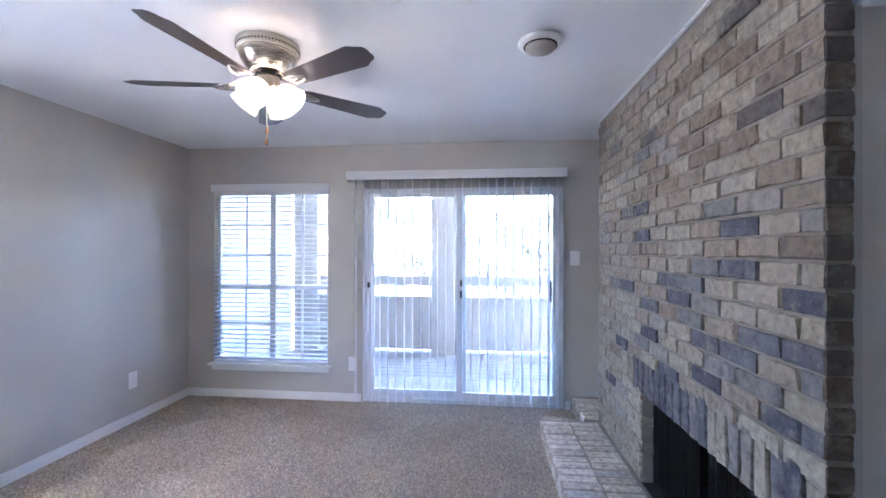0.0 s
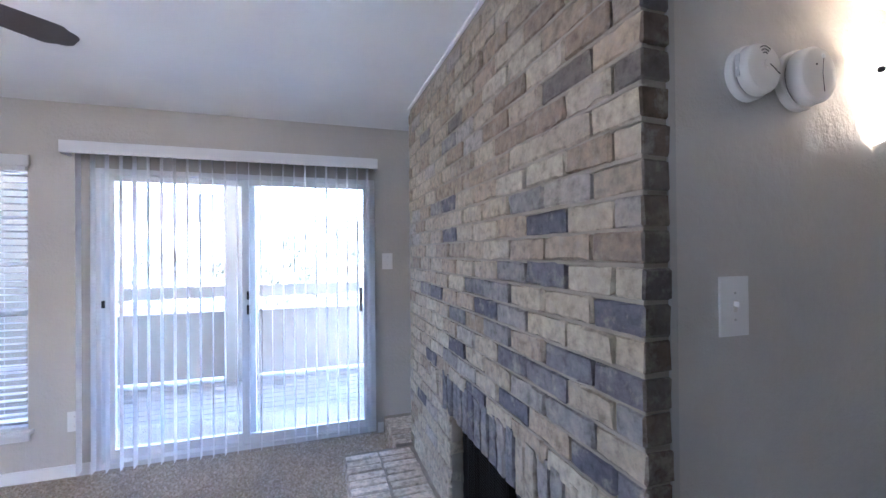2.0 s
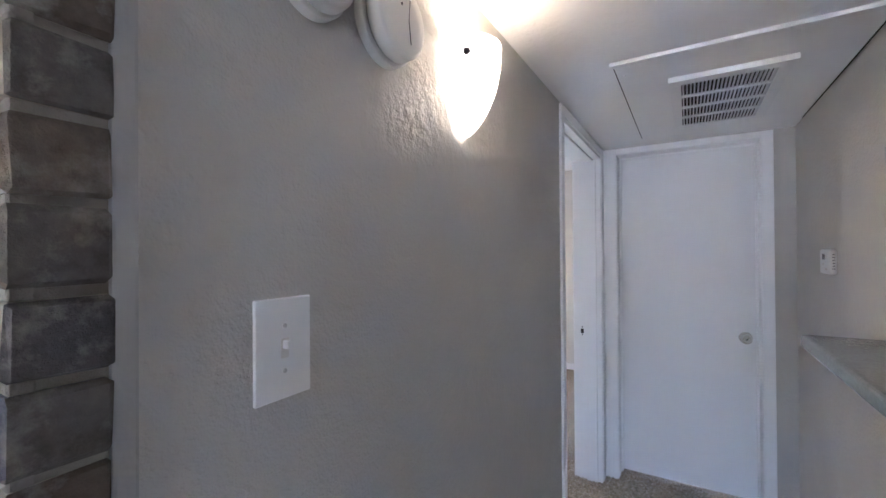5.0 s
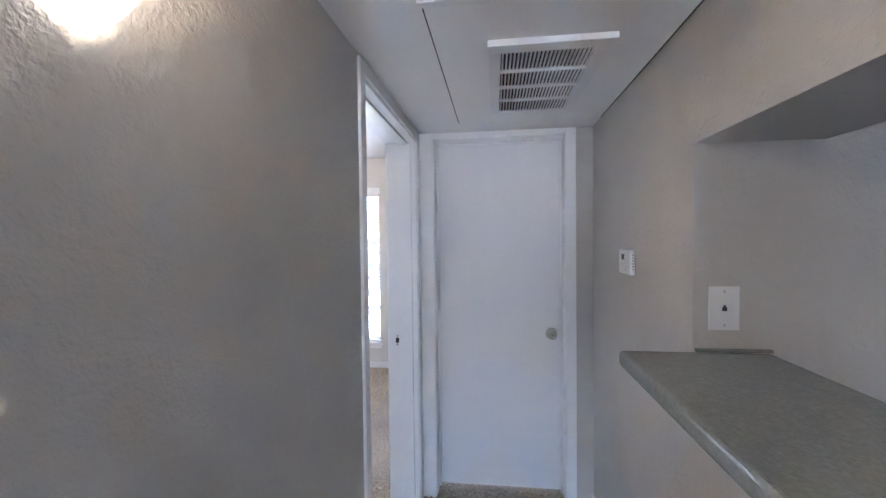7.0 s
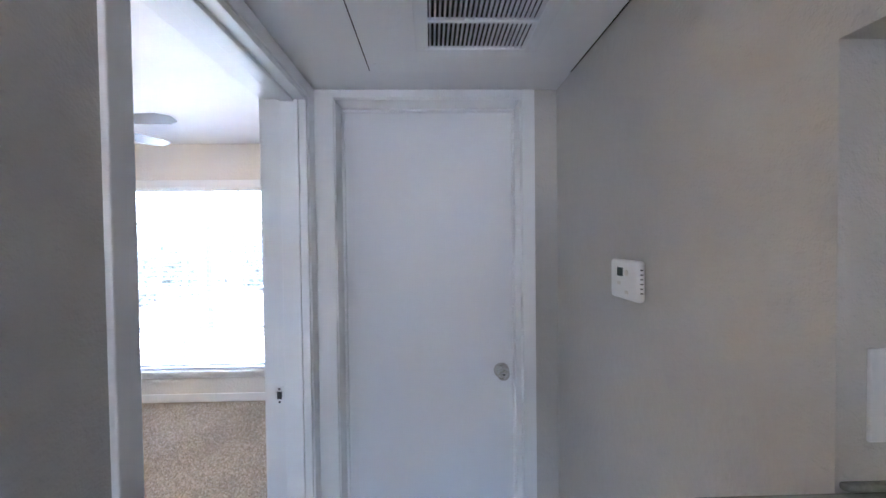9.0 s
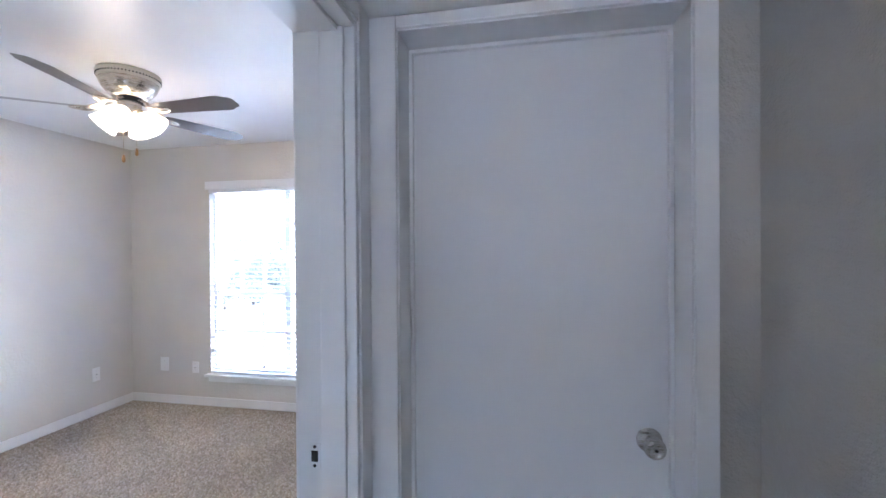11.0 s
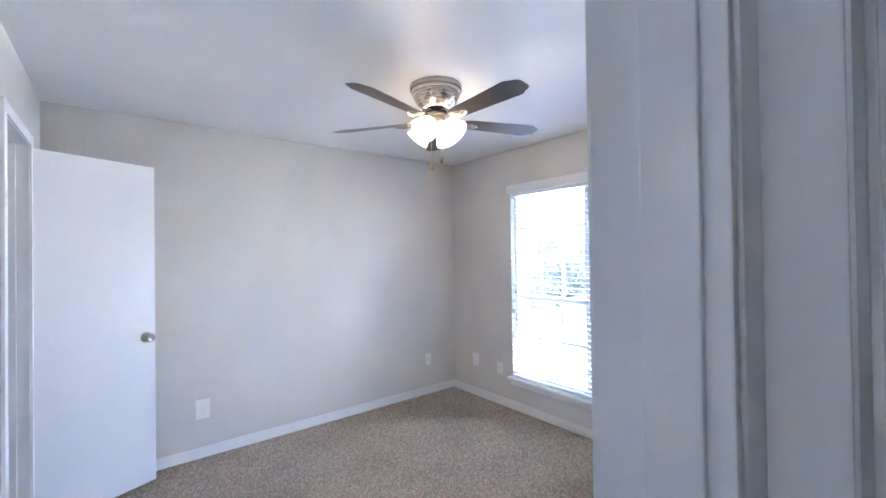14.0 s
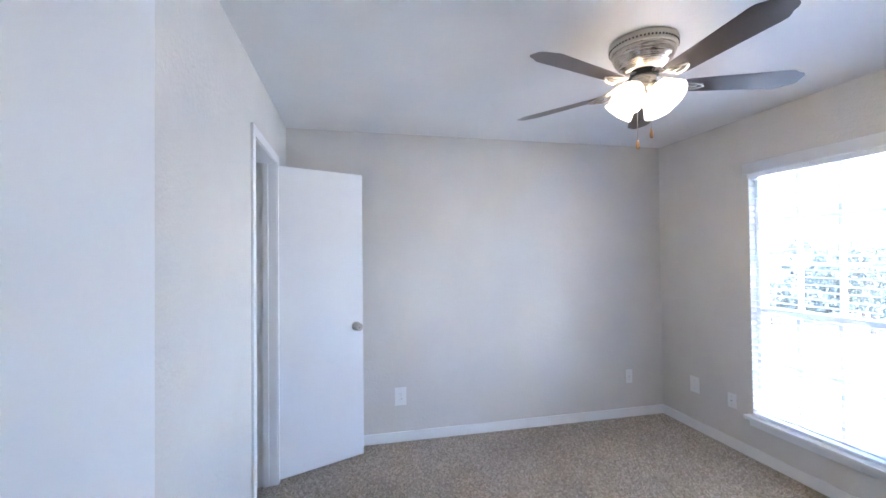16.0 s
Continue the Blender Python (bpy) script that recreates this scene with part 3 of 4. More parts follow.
def blind(name, label, place, rz, width, z0, z1):
    b = thing(name, label, "blind", place, rz)
    part("valance", box(-0.02, width + 0.02, -0.035, -0.02, z1 - 0.012, z1 + 0.062, 0.004), SLAT, b, "white valance over the headrail")
    part("headrail", box(0.005, width - 0.005, -0.018, 0.035, z1 - 0.04, z1 - 0.003, 0.002), SLAT, b)
    pitch, z, shared = 0.0445, z0 + 0.055, None
    while z < z1 - 0.05:
        if shared is None:
            bm = bmesh.new()
            prof = [(-0.025, 0.0), (-0.0125, 0.0022), (0.0, 0.003), (0.0125, 0.0022), (0.025, 0.0)]
            rows = []
            for x in (0.008, width - 0.008):
                rows.append([bm.verts.new((x, y + 0.012, h)) for y, h in prof] + [bm.verts.new((x, y + 0.012, h - 0.0028)) for y, h in prof[::-1]])
            n = len(rows[0])
            for k in range(n):
                bm.faces.new((rows[0][k], rows[0][(k + 1) % n], rows[1][(k + 1) % n], rows[1][k]))
            bm.faces.new(rows[0][::-1])
            bm.faces.new(rows[1])
            ob = part("slat", bm, SLAT, b)
            shared = ob.data
        else:
            ob = new("slat", shared)
            ob.parent = b
        ob.location = (0, random.uniform(-0.001, 0.001), z)
        ob.rotation_euler = (radians(random.uniform(-2.5, 2.5)), radians(random.uniform(-0.12, 0.12)), 0)
        z += pitch
    part("bottom_rail", box(0.008, width - 0.008, -0.014, 0.038, z0 + 0.006, z0 + 0.026, 0.003), SLAT, b)
    for x in (0.14, width / 2, width - 0.14):
        for y in (-0.015, 0.039):
            part("ladder_cord", tube([(x, y, z0 + 0.026), (x, y, z1 - 0.04)], 0.0009, 5), SLAT, b)
    part("tilt_wand", tube([(0.075, -0.022, z1 - 0.05), (0.078, -0.022, z1 - 0.72)], 0.0035, 8), SLAT, b)
    return b


window("window_1", "white-framed double window with divided panes beside the sliding door", (LW[0], NORTH, 0), 0, LW[1] - LW[0], LW[2], LW[3], 2)
blind("window_blind", "open white two-inch slat blind over the living room window", (LW[0], NORTH, 0), 0, LW[1] - LW[0], LW[2], LW[3])
window("window_2", "white-framed wide double window with divided panes in the bedroom", (BED_E, BW[1], 0), -90, BW[1] - BW[0], BW[2], BW[3], 3, 0.013)
blind("window_blind", "open white two-inch slat blind over the bedroom window", (BED_E, BW[1], 0), -90, BW[1] - BW[0], BW[2], BW[3])

# sliding door
sd = thing("door_4", "white-framed sliding glass door to the balcony", "sliding door", (SL[0], NORTH, 0), kind="structure")
W = SL[1] - SL[0]
bm = box(0, 0.04, 0.02, 0.13, 0.0, SL[3], 0.002)
add_box(bm, W - 0.04, W, 0.02, 0.13, 0.0, SL[3], 0.002)
add_box(bm, 0.04, W - 0.04, 0.02, 0.13, SL[3] - 0.035, SL[3], 0.002)
add_box(bm, 0.04, W - 0.04, 0.02, 0.13, 0.0, 0.035, 0.002)
part("door_frame", bm, ALU, sd)
for a, b, y in ((0.04, W / 2 + 0.045, 0.085), (W / 2 - 0.045, W - 0.04, 0.045)):
    st = 0.05
    bm = box(a, a + st, y, y + 0.035, 0.035, SL[3] - 0.035, 0.003)
    add_box(bm, b - st, b, y, y + 0.035, 0.035, SL[3] - 0.035, 0.003)
    add_box(bm, a + st, b - st, y, y + 0.035, SL[3] - 0.075, SL[3] - 0.035, 0.003)
    add_box(bm, a + st, b - st, y, y + 0.035, 0.035, 0.10, 0.003)
    panel = part("sliding_panel", bm, ALU, sd)
    part("pane", box(a + st, b - st, y + 0.014, y + 0.019, 0.10, SL[3] - 0.075), GLASS, panel).visible_shadow = False
for x, z, h in ((W - 0.115, 0.97, 0.19), (W / 2 + 0.0, 1.10, 0.06), (W / 2 + 0.0, 0.99, 0.07), (0.05, 1.08, 0.05)):
    part("door_handle", box(x - 0.008, x + 0.012, 0.012, 0.044, z, z + h, 0.005), BLACK, sd, "black pull handle")

# vertical blind over the sliding door
vb = thing("vertical_blind", "white vertical blind with its vanes turned open over the sliding door", "blind", (-0.91, NORTH, 0))
VW = 1.99
bm = box(0, VW, -0.125, -0.113, 2.083, 2.163, 0.002)
add_box(bm, 0, 0.012, -0.113, -0.001, 2.083, 2.163)
add_box(bm, VW - 0.012, VW, -0.113, -0.001, 2.083, 2.163)
add_box(bm, 0.012, VW - 0.012, -0.113, -0.001, 2.151, 2.163)
part("valance", bm, SLAT, vb, "flat white valance box")
part("headrail", box(0.03, VW - 0.03, -0.085, -0.045, 2.118, 2.148, 0.002), ALU, vb)
bm = bmesh.new()
for z in (0.035, 2.115):
    for k in range(7):
        u = -1 + k / 3
        bm.verts.new((0.0045 * (1 - u * u), u * 0.0445, z))
bm.verts.ensure_lookup_table()
for k in range(6):
    bm.faces.new((bm.verts[k], bm.verts[k + 1], bm.verts[k + 8], bm.verts[k + 7]))
bmesh.ops.solidify(bm, geom=bm.faces[:], thickness=0.0009)
vane = part("vane", bm, VANE, vb, "", True)
vane_mesh = vane.data
COUNT = 25
for k in range(COUNT):
    ob = vane if k == 0 else new("vane", vane_mesh)
    ob.parent = vb
    ob.location = (0.075 + k * (VW - 0.15) / (COUNT - 1), -0.066, random.uniform(-0.003, 0.003))
    ob.rotation_euler = (0, 0, radians(random.uniform(-3, 3) + 6))

# ---- brick chimney breast, fireplace and hearth ----
COURSE, LENGTH, JOINT, DEPTH = 0.0753, 0.218, 0.0095, 0.073
Z_REF = 1.332
FIRE_Y0, FIRE_Y1, FIRE_Z = 1.62, 2.592, 0.63
SOL_Y0, SOL_Y1, SOL_H = 1.42, 2.80, 0.205
bm = wall_with_hole("y", BRICK_Y0 + 0.007, BRICK_Y1 - 0.006, BRICK_X + 0.012, BRICK_X + DEPTH - 0.004, H_LIV, (FIRE_Y0 - 0.004, FIRE_Y1 + 0.004, 0, FIRE_Z + 0.004))
add_box(bm, BRICK_X + DEPTH - 0.004, 2.0, HALL_N + 0.14, BRICK_Y1 - 0.006, FIRE_Z + 0.25, H_LIV)
add_box(bm, BRICK_X + DEPTH - 0.004, 2.0, FIRE_Y1 + 0.12, BRICK_Y1 - 0.006, 0, FIRE_Z + 0.25)
add_box(bm, BRICK_X + DEPTH - 0.004, 1.60, HALL_N + 0.14, FIRE_Y0 - 0.12, 0, FIRE_Z + 0.25)
chimney = structure("wall_chimney", bm, MORTAR, "chimney breast of used tan and slate-blue bricks in running bond", "brick wall")
structure("trim_brick_caulk", box(BRICK_X + DEPTH - 0.003, BRICK_X + DEPTH + 0.02, BRICK_Y0 + 0.004, HALL_N + 0.001, 0, H_HALL, 0.004), CAULK, "ragged caulk line between brick and painted wall", "trim")
structure("trim_brick_top", box(BRICK_X - 0.006, BRICK_X + 0.012, BRICK_Y0, BRICK_Y1, H_LIV - 0.014, H_LIV, 0.005), CEILING, "ceiling texture lapping onto the bricks", "trim")
box_f = box(BRICK_X + DEPTH, 1.75, FIRE_Y1, FIRE_Y1 + 0.1, 0, FIRE_Z + 0.2)
add_box(box_f, BRICK_X + DEPTH, 1.60, FIRE_Y0 - 0.1, FIRE_Y0, 0, FIRE_Z + 0.2)
add_box(box_f, 1.60, 1.75, FIRE_Y0 - 0.1, FIRE_Y1, 0, FIRE_Z + 0.2)
add_box(box_f, BRICK_X + DEPTH, 1.75, FIRE_Y0 - 0.1, FIRE_Y1 + 0.1, FIRE_Z + 0.2, FIRE_Z + 0.24)
add_box(box_f, BRICK_X - 0.002, 1.75, FIRE_Y0, FIRE_Y1, 0.118, 0.124)
structure("wall_firebox", box_f, SOOT, "black sooted firebox lining", "firebox")
screen = thing("fire_screen", "black steel mesh curtain hanging in the firebox", "fire screen", (BRICK_X + 0.085, FIRE_Y0, 0))
part("rod", tube([(0, 0.0, FIRE_Z + 0.03), (0, FIRE_Y1 - FIRE_Y0, FIRE_Z + 0.03)], 0.005, 8), MESH, screen)
for y0, y1 in ((0.02, 0.42), (0.52, 0.93)):
    bm = bmesh.new()
    n = 34
    for k in range(n):
        y = y0 + (y1 - y0) * k / (n - 1)
        x = 0.013 * math.sin(k * 1.35)
        add_box(bm, x - 0.0022, x + 0.0022, y - 0.0022, y + 0.0022, 0.13, FIRE_Z + 0.03)
    for z in np.arange(0.14, FIRE_Z + 0.03, 0.0135):
        add_box(bm, -0.0135, -0.0105, y0, y1, z, z + 0.003)
    part("mesh_panel", bm, MESH, screen)

# balcony and outdoors come before the many small pieces
GZ = -3.1
structure("ground", box(-400, 400, -400, 400, GZ - 1, GZ), GRASS, "pale dry ground and paving below the balcony", "ground")
balcony = thing("balcony", "weathered board balcony with a taupe half wall and square pillars", "balcony", (0, 0, 0), kind="structure")
BX0, BX1, BY = -2.45, 2.1, 6.0
k = 0
y = NORTH + 0.145
while y < BY + 0.16:
    part("plank", box(BX0, BX1, y, y + 0.132, -0.075, -0.04, 0.004), DECK, balcony)
    y += 0.14
part("joist_frame", box(BX0, BX1, NORTH + 0.15, BY + 0.15, -0.30, -0.08), RAIL_PAINT, balcony)
for x0, x1 in ((-2.40, -2.04), (-0.375, -0.02), (1.85, 2.1)):
    part("pillar", box(x0, x1, 5.88, 6.2, -0.04, 2.52, 0.006), RAIL_PAINT, balcony)
for x0, x1 in ((-2.04, -0.375), (-0.02, 1.85)):
    part("half_wall", box(x0, x1, 5.98, 6.08, 0.012, 0.745, 0.003), RAIL_PAINT, balcony)
    part("cap", box(x0, x1, 5.95, 6.11, 0.745, 0.772, 0.004), RAIL_PAINT, balcony)
    part("top_rail", box(x0, x1, 5.99, 6.03, 0.925, 1.065, 0.004), RAIL_PAINT, balcony)
structure("balcony_ceiling", box(BX0, BX1, NORTH + 0.14, BY + 0.2, 2.52, 2.62), SIDING, "painted balcony soffit", "ceiling")
side = thing("balcony_side_wall", "pale lap-sided wall closing the balcony's side", "wall", (0, 0, 0), kind="structure")
part("core", box(BX0 - 0.15, BX0 - 0.02, NORTH + 0.14, 5.95, -0.3, 2.52), SIDING, side)
for j in range(17):
    z = -0.05 + j * 0.15
    part("siding_board", box(BX0 - 0.02, BX0 - 0.006, NORTH + 0.145, 5.95, z, min(z + 0.156, 2.515), 0.002, Matrix.Translation((BX0, 0, z)) @ pose(0, 0, 0, 0, -3, 0) @ Matrix.Translation((-BX0, 0, -z))), SIDING, side)
structure("wall_outer", wall_with_hole("x", WEST - 0.12, 2.1, NORTH + 0.14, NORTH + 0.145, 2.6, (LW[0], SL[1], 0, 2.05)), SIDING, "painted outer face of the house", "wall")
structure("roof", box(WEST - 0.3, BED_E + 0.3, SOUTH - 0.3, BED_N + 0.3, 2.62, 2.8), ROOF, "flat roof over the flat", "roof")


def building(name, label, place, rz, wide, deep, tall, floors, bays, pitch):
    b = thing(name, label, "building", place, rz)
    part("wall", box(-wide / 2, wide / 2, 0, deep, 0, tall), FACADE, b)
    bm = bmesh.new()
    o = 0.4
    v = [bm.verts.new(p) for p in ((-wide / 2 - o, -o, tall), (wide / 2 + o, -o, tall), (wide / 2 + o, deep + o, tall), (-wide / 2 - o, deep + o, tall), (-wide / 2 - o, deep / 2, tall + pitch), (wide / 2 + o, deep / 2, tall + pitch))]
    for f in ((0, 1, 5, 4), (2, 3, 4, 5), (0, 4, 3), (1, 2, 5), (0, 3, 2, 1)):
        bm.faces.new([v[i] for i in f])
    part("roof", bm, ROOF, b, "dark shingled gable roof")
    for i in range(floors):
        for j in range(bays):
            x = -wide / 2 + wide * (j + 0.5) / bays
            z = 0.9 + i * (tall / floors)
            wd = part("window", box(x - 0.55, x + 0.55, -0.06, 0.0, z, z + 1.4, 0.01), ALU, b)
            part("pane", box(x - 0.48, x + 0.48, -0.075, -0.061, z + 0.07, z + 1.33), FACADE_GLASS, wd)
    return b


building("apartment_building", "pale apartment building with dark windows beyond the trees", (-9.5, 27, GZ), 8, 17, 9, 6.4, 2, 6, 2.2)
building("gabled_house", "house with a steep dark gable beyond the trees", (69.2, 47.2, GZ), 36.6, 12, 4.0, 3.5, 1, 2, 3.4)


def tree(label, place, height, spread, seed, leaf):
    rnd = random.Random(seed)
    t = thing("tree", label, "tree", place)
    bm = tube([(0, 0, 0), (0.05, 0.02, height * 0.25), (-0.03, 0.06, height * 0.5), (0.02, 0.0, height * 0.8)], 0.13, 8)
    for k in range(9):
        a, z = rnd.uniform(0, 6.28), height * rnd.uniform(0.3, 0.65)
        r = spread * rnd.uniform(0.5, 0.8)
        tube([(0, 0, z), (math.cos(a) * r * 0.5, math.sin(a) * r * 0.5, z + height * 0.10), (math.cos(a) * r, math.sin(a) * r, z + height * 0.2)], 0.035, 5, bm)
    part("trunk", bm, BARK, t)
    verts, faces = [], []
    clumps = [(rnd.uniform(0, 6.28), rnd.uniform(0.15, 1.0) ** 0.6, rnd.uniform(0.32, 1.0)) for _ in range(46)]
    for a, r, h in clumps:
        c = Vector((math.cos(a) * r * spread * (1.15 - 0.6 * abs(h - 0.55)), math.sin(a) * r * spread * (1.15 - 0.6 * abs(h - 0.55)), h * height))
        size = spread * rnd.uniform(0.16, 0.34)
        for _ in range(95):
            d = Vector((rnd.gauss(0, 1), rnd.gauss(0, 1), rnd.gauss(0, 0.75)))
            p = c + d.normalized() * size * rnd.uniform(0.3, 1.1)
            q = Euler((rnd.uniform(0, 6.28), rnd.uniform(0, 6.28), rnd.uniform(0, 6.28))).to_matrix()
            s = rnd.uniform(0.05, 0.11) * leaf
            i = len(verts)
            verts += [tuple(p + q @ Vector(e)) for e in ((-s, 0, 0), (0, s * 0.45, s * 0.1), (s, 0, 0), (0, -s * 0.45, s * 0.1))]
            faces.append((i, i + 1, i + 2, i + 3))
    me = bpy.data.meshes.new("crown")
    me.from_pydata(verts, [], faces)
    me.materials.append(LEAF)
    crown = new("crown", me)
    crown.parent = t
    return t


for i, (x, y, h, s) in enumerate(((1.6, 14.5, 5.6, 2.1), (4.6, 16, 5.2, 2.3), (-1.3, 17, 5.4, 1.8), (7.5, 19, 6.0, 2.6), (2.8, 22, 6.4, 2.6), (-4.5, 15.5, 4.6, 1.7), (27, 13.0, 4.6, 2.5), (31, 18.0, 4.9, 2.8), (33, 11.0, 5.0, 2.8), (36, 21.5, 4.6, 2.6), (27, 8.0, 4.8, 2.6), (34, 15.5, 5.0, 2.8), (32, 21.8, 2.7, 2.2), (35, 22.8, 4.3, 2.4), (29, 22, 2.4, 2.2))):
    tree("leafy green tree outside the window", (x, y, GZ), h, s, 20 + i, 1.2 if y > 13.5 and x < 12 else 1.7)


# ---- ceiling fans ----
def ceiling_fan(label, place, phi, first_shade):
    fan = thing("ceiling_fan", label, "ceiling fan", place)
    part("ceiling_ring", lathe([(0.0, -0.001), (0.145, -0.001), (0.148, -0.012), (0.143, -0.02), (0.143, -0.036), (0.138, -0.046), (0.0, -0.046)], 48), RING, fan, "cream ring with a beaded edge", True)
    bm = bmesh.new()
    for k in range(60):
        a = 2 * math.pi * k / 60
        add_box(bm, -0.0035, 0.0035, -0.003, 0.003, -0.032, -0.025, 0, Matrix.Rotation(a, 4, "Z") @ Matrix.Translation((0.1425, 0, 0)))
    part("bead_row", bm, BLACK, fan)
    part("motor_housing", lathe([(0.0, -0.046), (0.136, -0.046), (0.134, -0.058), (0.122, -0.085), (0.100, -0.112), (0.083, -0.124), (0.079, -0.130), (0.0, -0.130)], 48), NICKEL, fan, "brushed nickel bowl", True)
    part("motor_gap", lathe([(0.0, -0.130), (0.060, -0.130), (0.060, -0.156), (0.0, -0.156)], 24), BLACK, fan)
    part("switch_housing", lathe([(0.0, -0.156), (0.052, -0.156), (0.055, -0.164), (0.052, -0.20), (0.046, -0.225), (0.03, -0.238), (0.0, -0.24)], 32), NICKEL, fan, "", True)
    for k in range(5):
        a = radians(phi + 72 * k)
        turn = Matrix.Rotation(a, 4, "Z")
        drop = -0.200
        bm = tube([turn @ Vector(p) for p in ((0.055, 0, -0.145), (0.10, 0.0, -0.158), (0.135, 0.022, -0.185), (0.17, 0.034, drop - 0.007), (0.205, 0.034, drop - 0.008), (0.24, 0.018, drop - 0.009), (0.255, 0.0, drop - 0.009))], 0.0055, 8)
        tube([turn @ Vector(p) for p in ((0.055, 0, -0.145), (0.10, 0.0, -0.158), (0.135, -0.022, -0.185), (0.17, -0.034, drop - 0.007), (0.205, -0.034, drop - 0.008), (0.24, -0.018, drop - 0.009), (0.255, 0.0, drop - 0.009))], 0.0055, 8, bm)
        tube([turn @ Vector(p) for p in ((0.10, 0.0, -0.160), (0.15, 0.008, drop + 0.004), (0.19, 0.0, drop - 0.008), (0.225, -0.006, drop - 0.009))], 0.005, 8, bm)
        part("blade_arm", bm, NICKEL, fan, "curved nickel blade arm", True)
        tilt = turn @ Matrix.Translation((0, 0, drop)) @ Matrix.Rotation(radians(-11), 4, "X")
        side_a = [(0.165, 0.044), (0.20, 0.052), (0.40, 0.060), (0.575, 0.069), (0.592, 0.068), (0.606, 0.060), (0.618, 0.0515), (0.636, 0.0465), (0.650, 0.038), (0.658, 0.024)]
        outline = side_a + [(x, -y) for x, y in side_a[::-1]]
        bm = bmesh.new()
        f = bm.faces.new([bm.verts.new(tilt @ Vector((x, y, 0))) for x, y in outline])
        bmesh.ops.solidify(bm, geom=[f], thickness=0.006)
        part("blade", bm, BLADE, fan, "dark walnut blade with a notched tip")
    for k in range(4):
        a = radians(first_shade + 90 * k)
        lean = Matrix.Rotation(a, 4, "Z") @ Matrix.Translation((0.040, 0, -0.198)) @ Matrix.Rotation(radians(-47), 4, "Y")
        part("lamp_socket", lathe([(0.0, 0.01), (0.02, 0.01), (0.021, -0.03), (0.018, -0.042), (0.0, -0.042)], 20, turn=lean), NICKEL, fan, "", True)
        part("lamp_shade", lathe([(0.020, -0.031), (0.031, -0.035), (0.043, -0.046), (0.051, -0.062), (0.057, -0.082), (0.063, -0.104), (0.071, -0.126), (0.069, -0.1265), (0.061, -0.104), (0.055, -0.082), (0.049, -0.063), (0.041, -0.048), (0.029, -0.038), (0.018, -0.034)], 28, turn=lean), SHADE, fan, "lit frosted glass bell shade", True)
        bulb = Matrix.Translation(place) @ lean @ Vector((0, 0, -0.098))
        lamp("fan_bulb", bulb, FAN_LAMP * 0.75, WARM, 0.03)
    for dx, dy, low in ((0.012, -0.03, -0.40), (-0.02, 0.02, -0.44)):
        c = part("pull_chain", tube([(dx, dy, -0.235), (dx, dy, low)], 0.0013, 6), RING, fan, "thin beaded pull chain")
        part("fob", lathe([(0.0, low), (0.004, low - 0.002), (0.0075, low - 0.022), (0.008, low - 0.034), (0.004, low - 0.042), (0.0, low - 0.043)], 14, turn=Matrix.Translation((dx, dy, 0))), BRASS, c, "turned wooden fob", True)
    return fan


ceiling_fan("nickel living room ceiling fan with five walnut blades, lit", (-0.70, 2.08, H_LIV), 45.5, -3)
ceiling_fan("nickel bedroom ceiling fan with five walnut blades, lit", (4.722, 3.035, H_BED), 53, -159)

# ---- small fixtures ----
# round detector on the living room ceiling
rd = thing("ceiling_detector", "round white alarm fixture with a beige centre on the ceiling", "detector", (0.617, 2.165, H_LIV))
part("base", lathe([(0.0, 0.0), (0.104, 0.0), (0.106, -0.006), (0.100, -0.016), (0.084, -0.022), (0.0, -0.022)], 40), PLATE, rd, "", True)
part("groove", lathe([(0.0, -0.0222), (0.079, -0.0222), (0.079, -0.026), (0.0, -0.026)], 40), GAP, rd)
part("cover", lathe([(0.0, -0.024), (0.072, -0.024), (0.073, -0.030), (0.066, -0.040), (0.042, -0.049), (0.0, -0.052)], 40), CENTRE, rd, "domed beige cover", True)


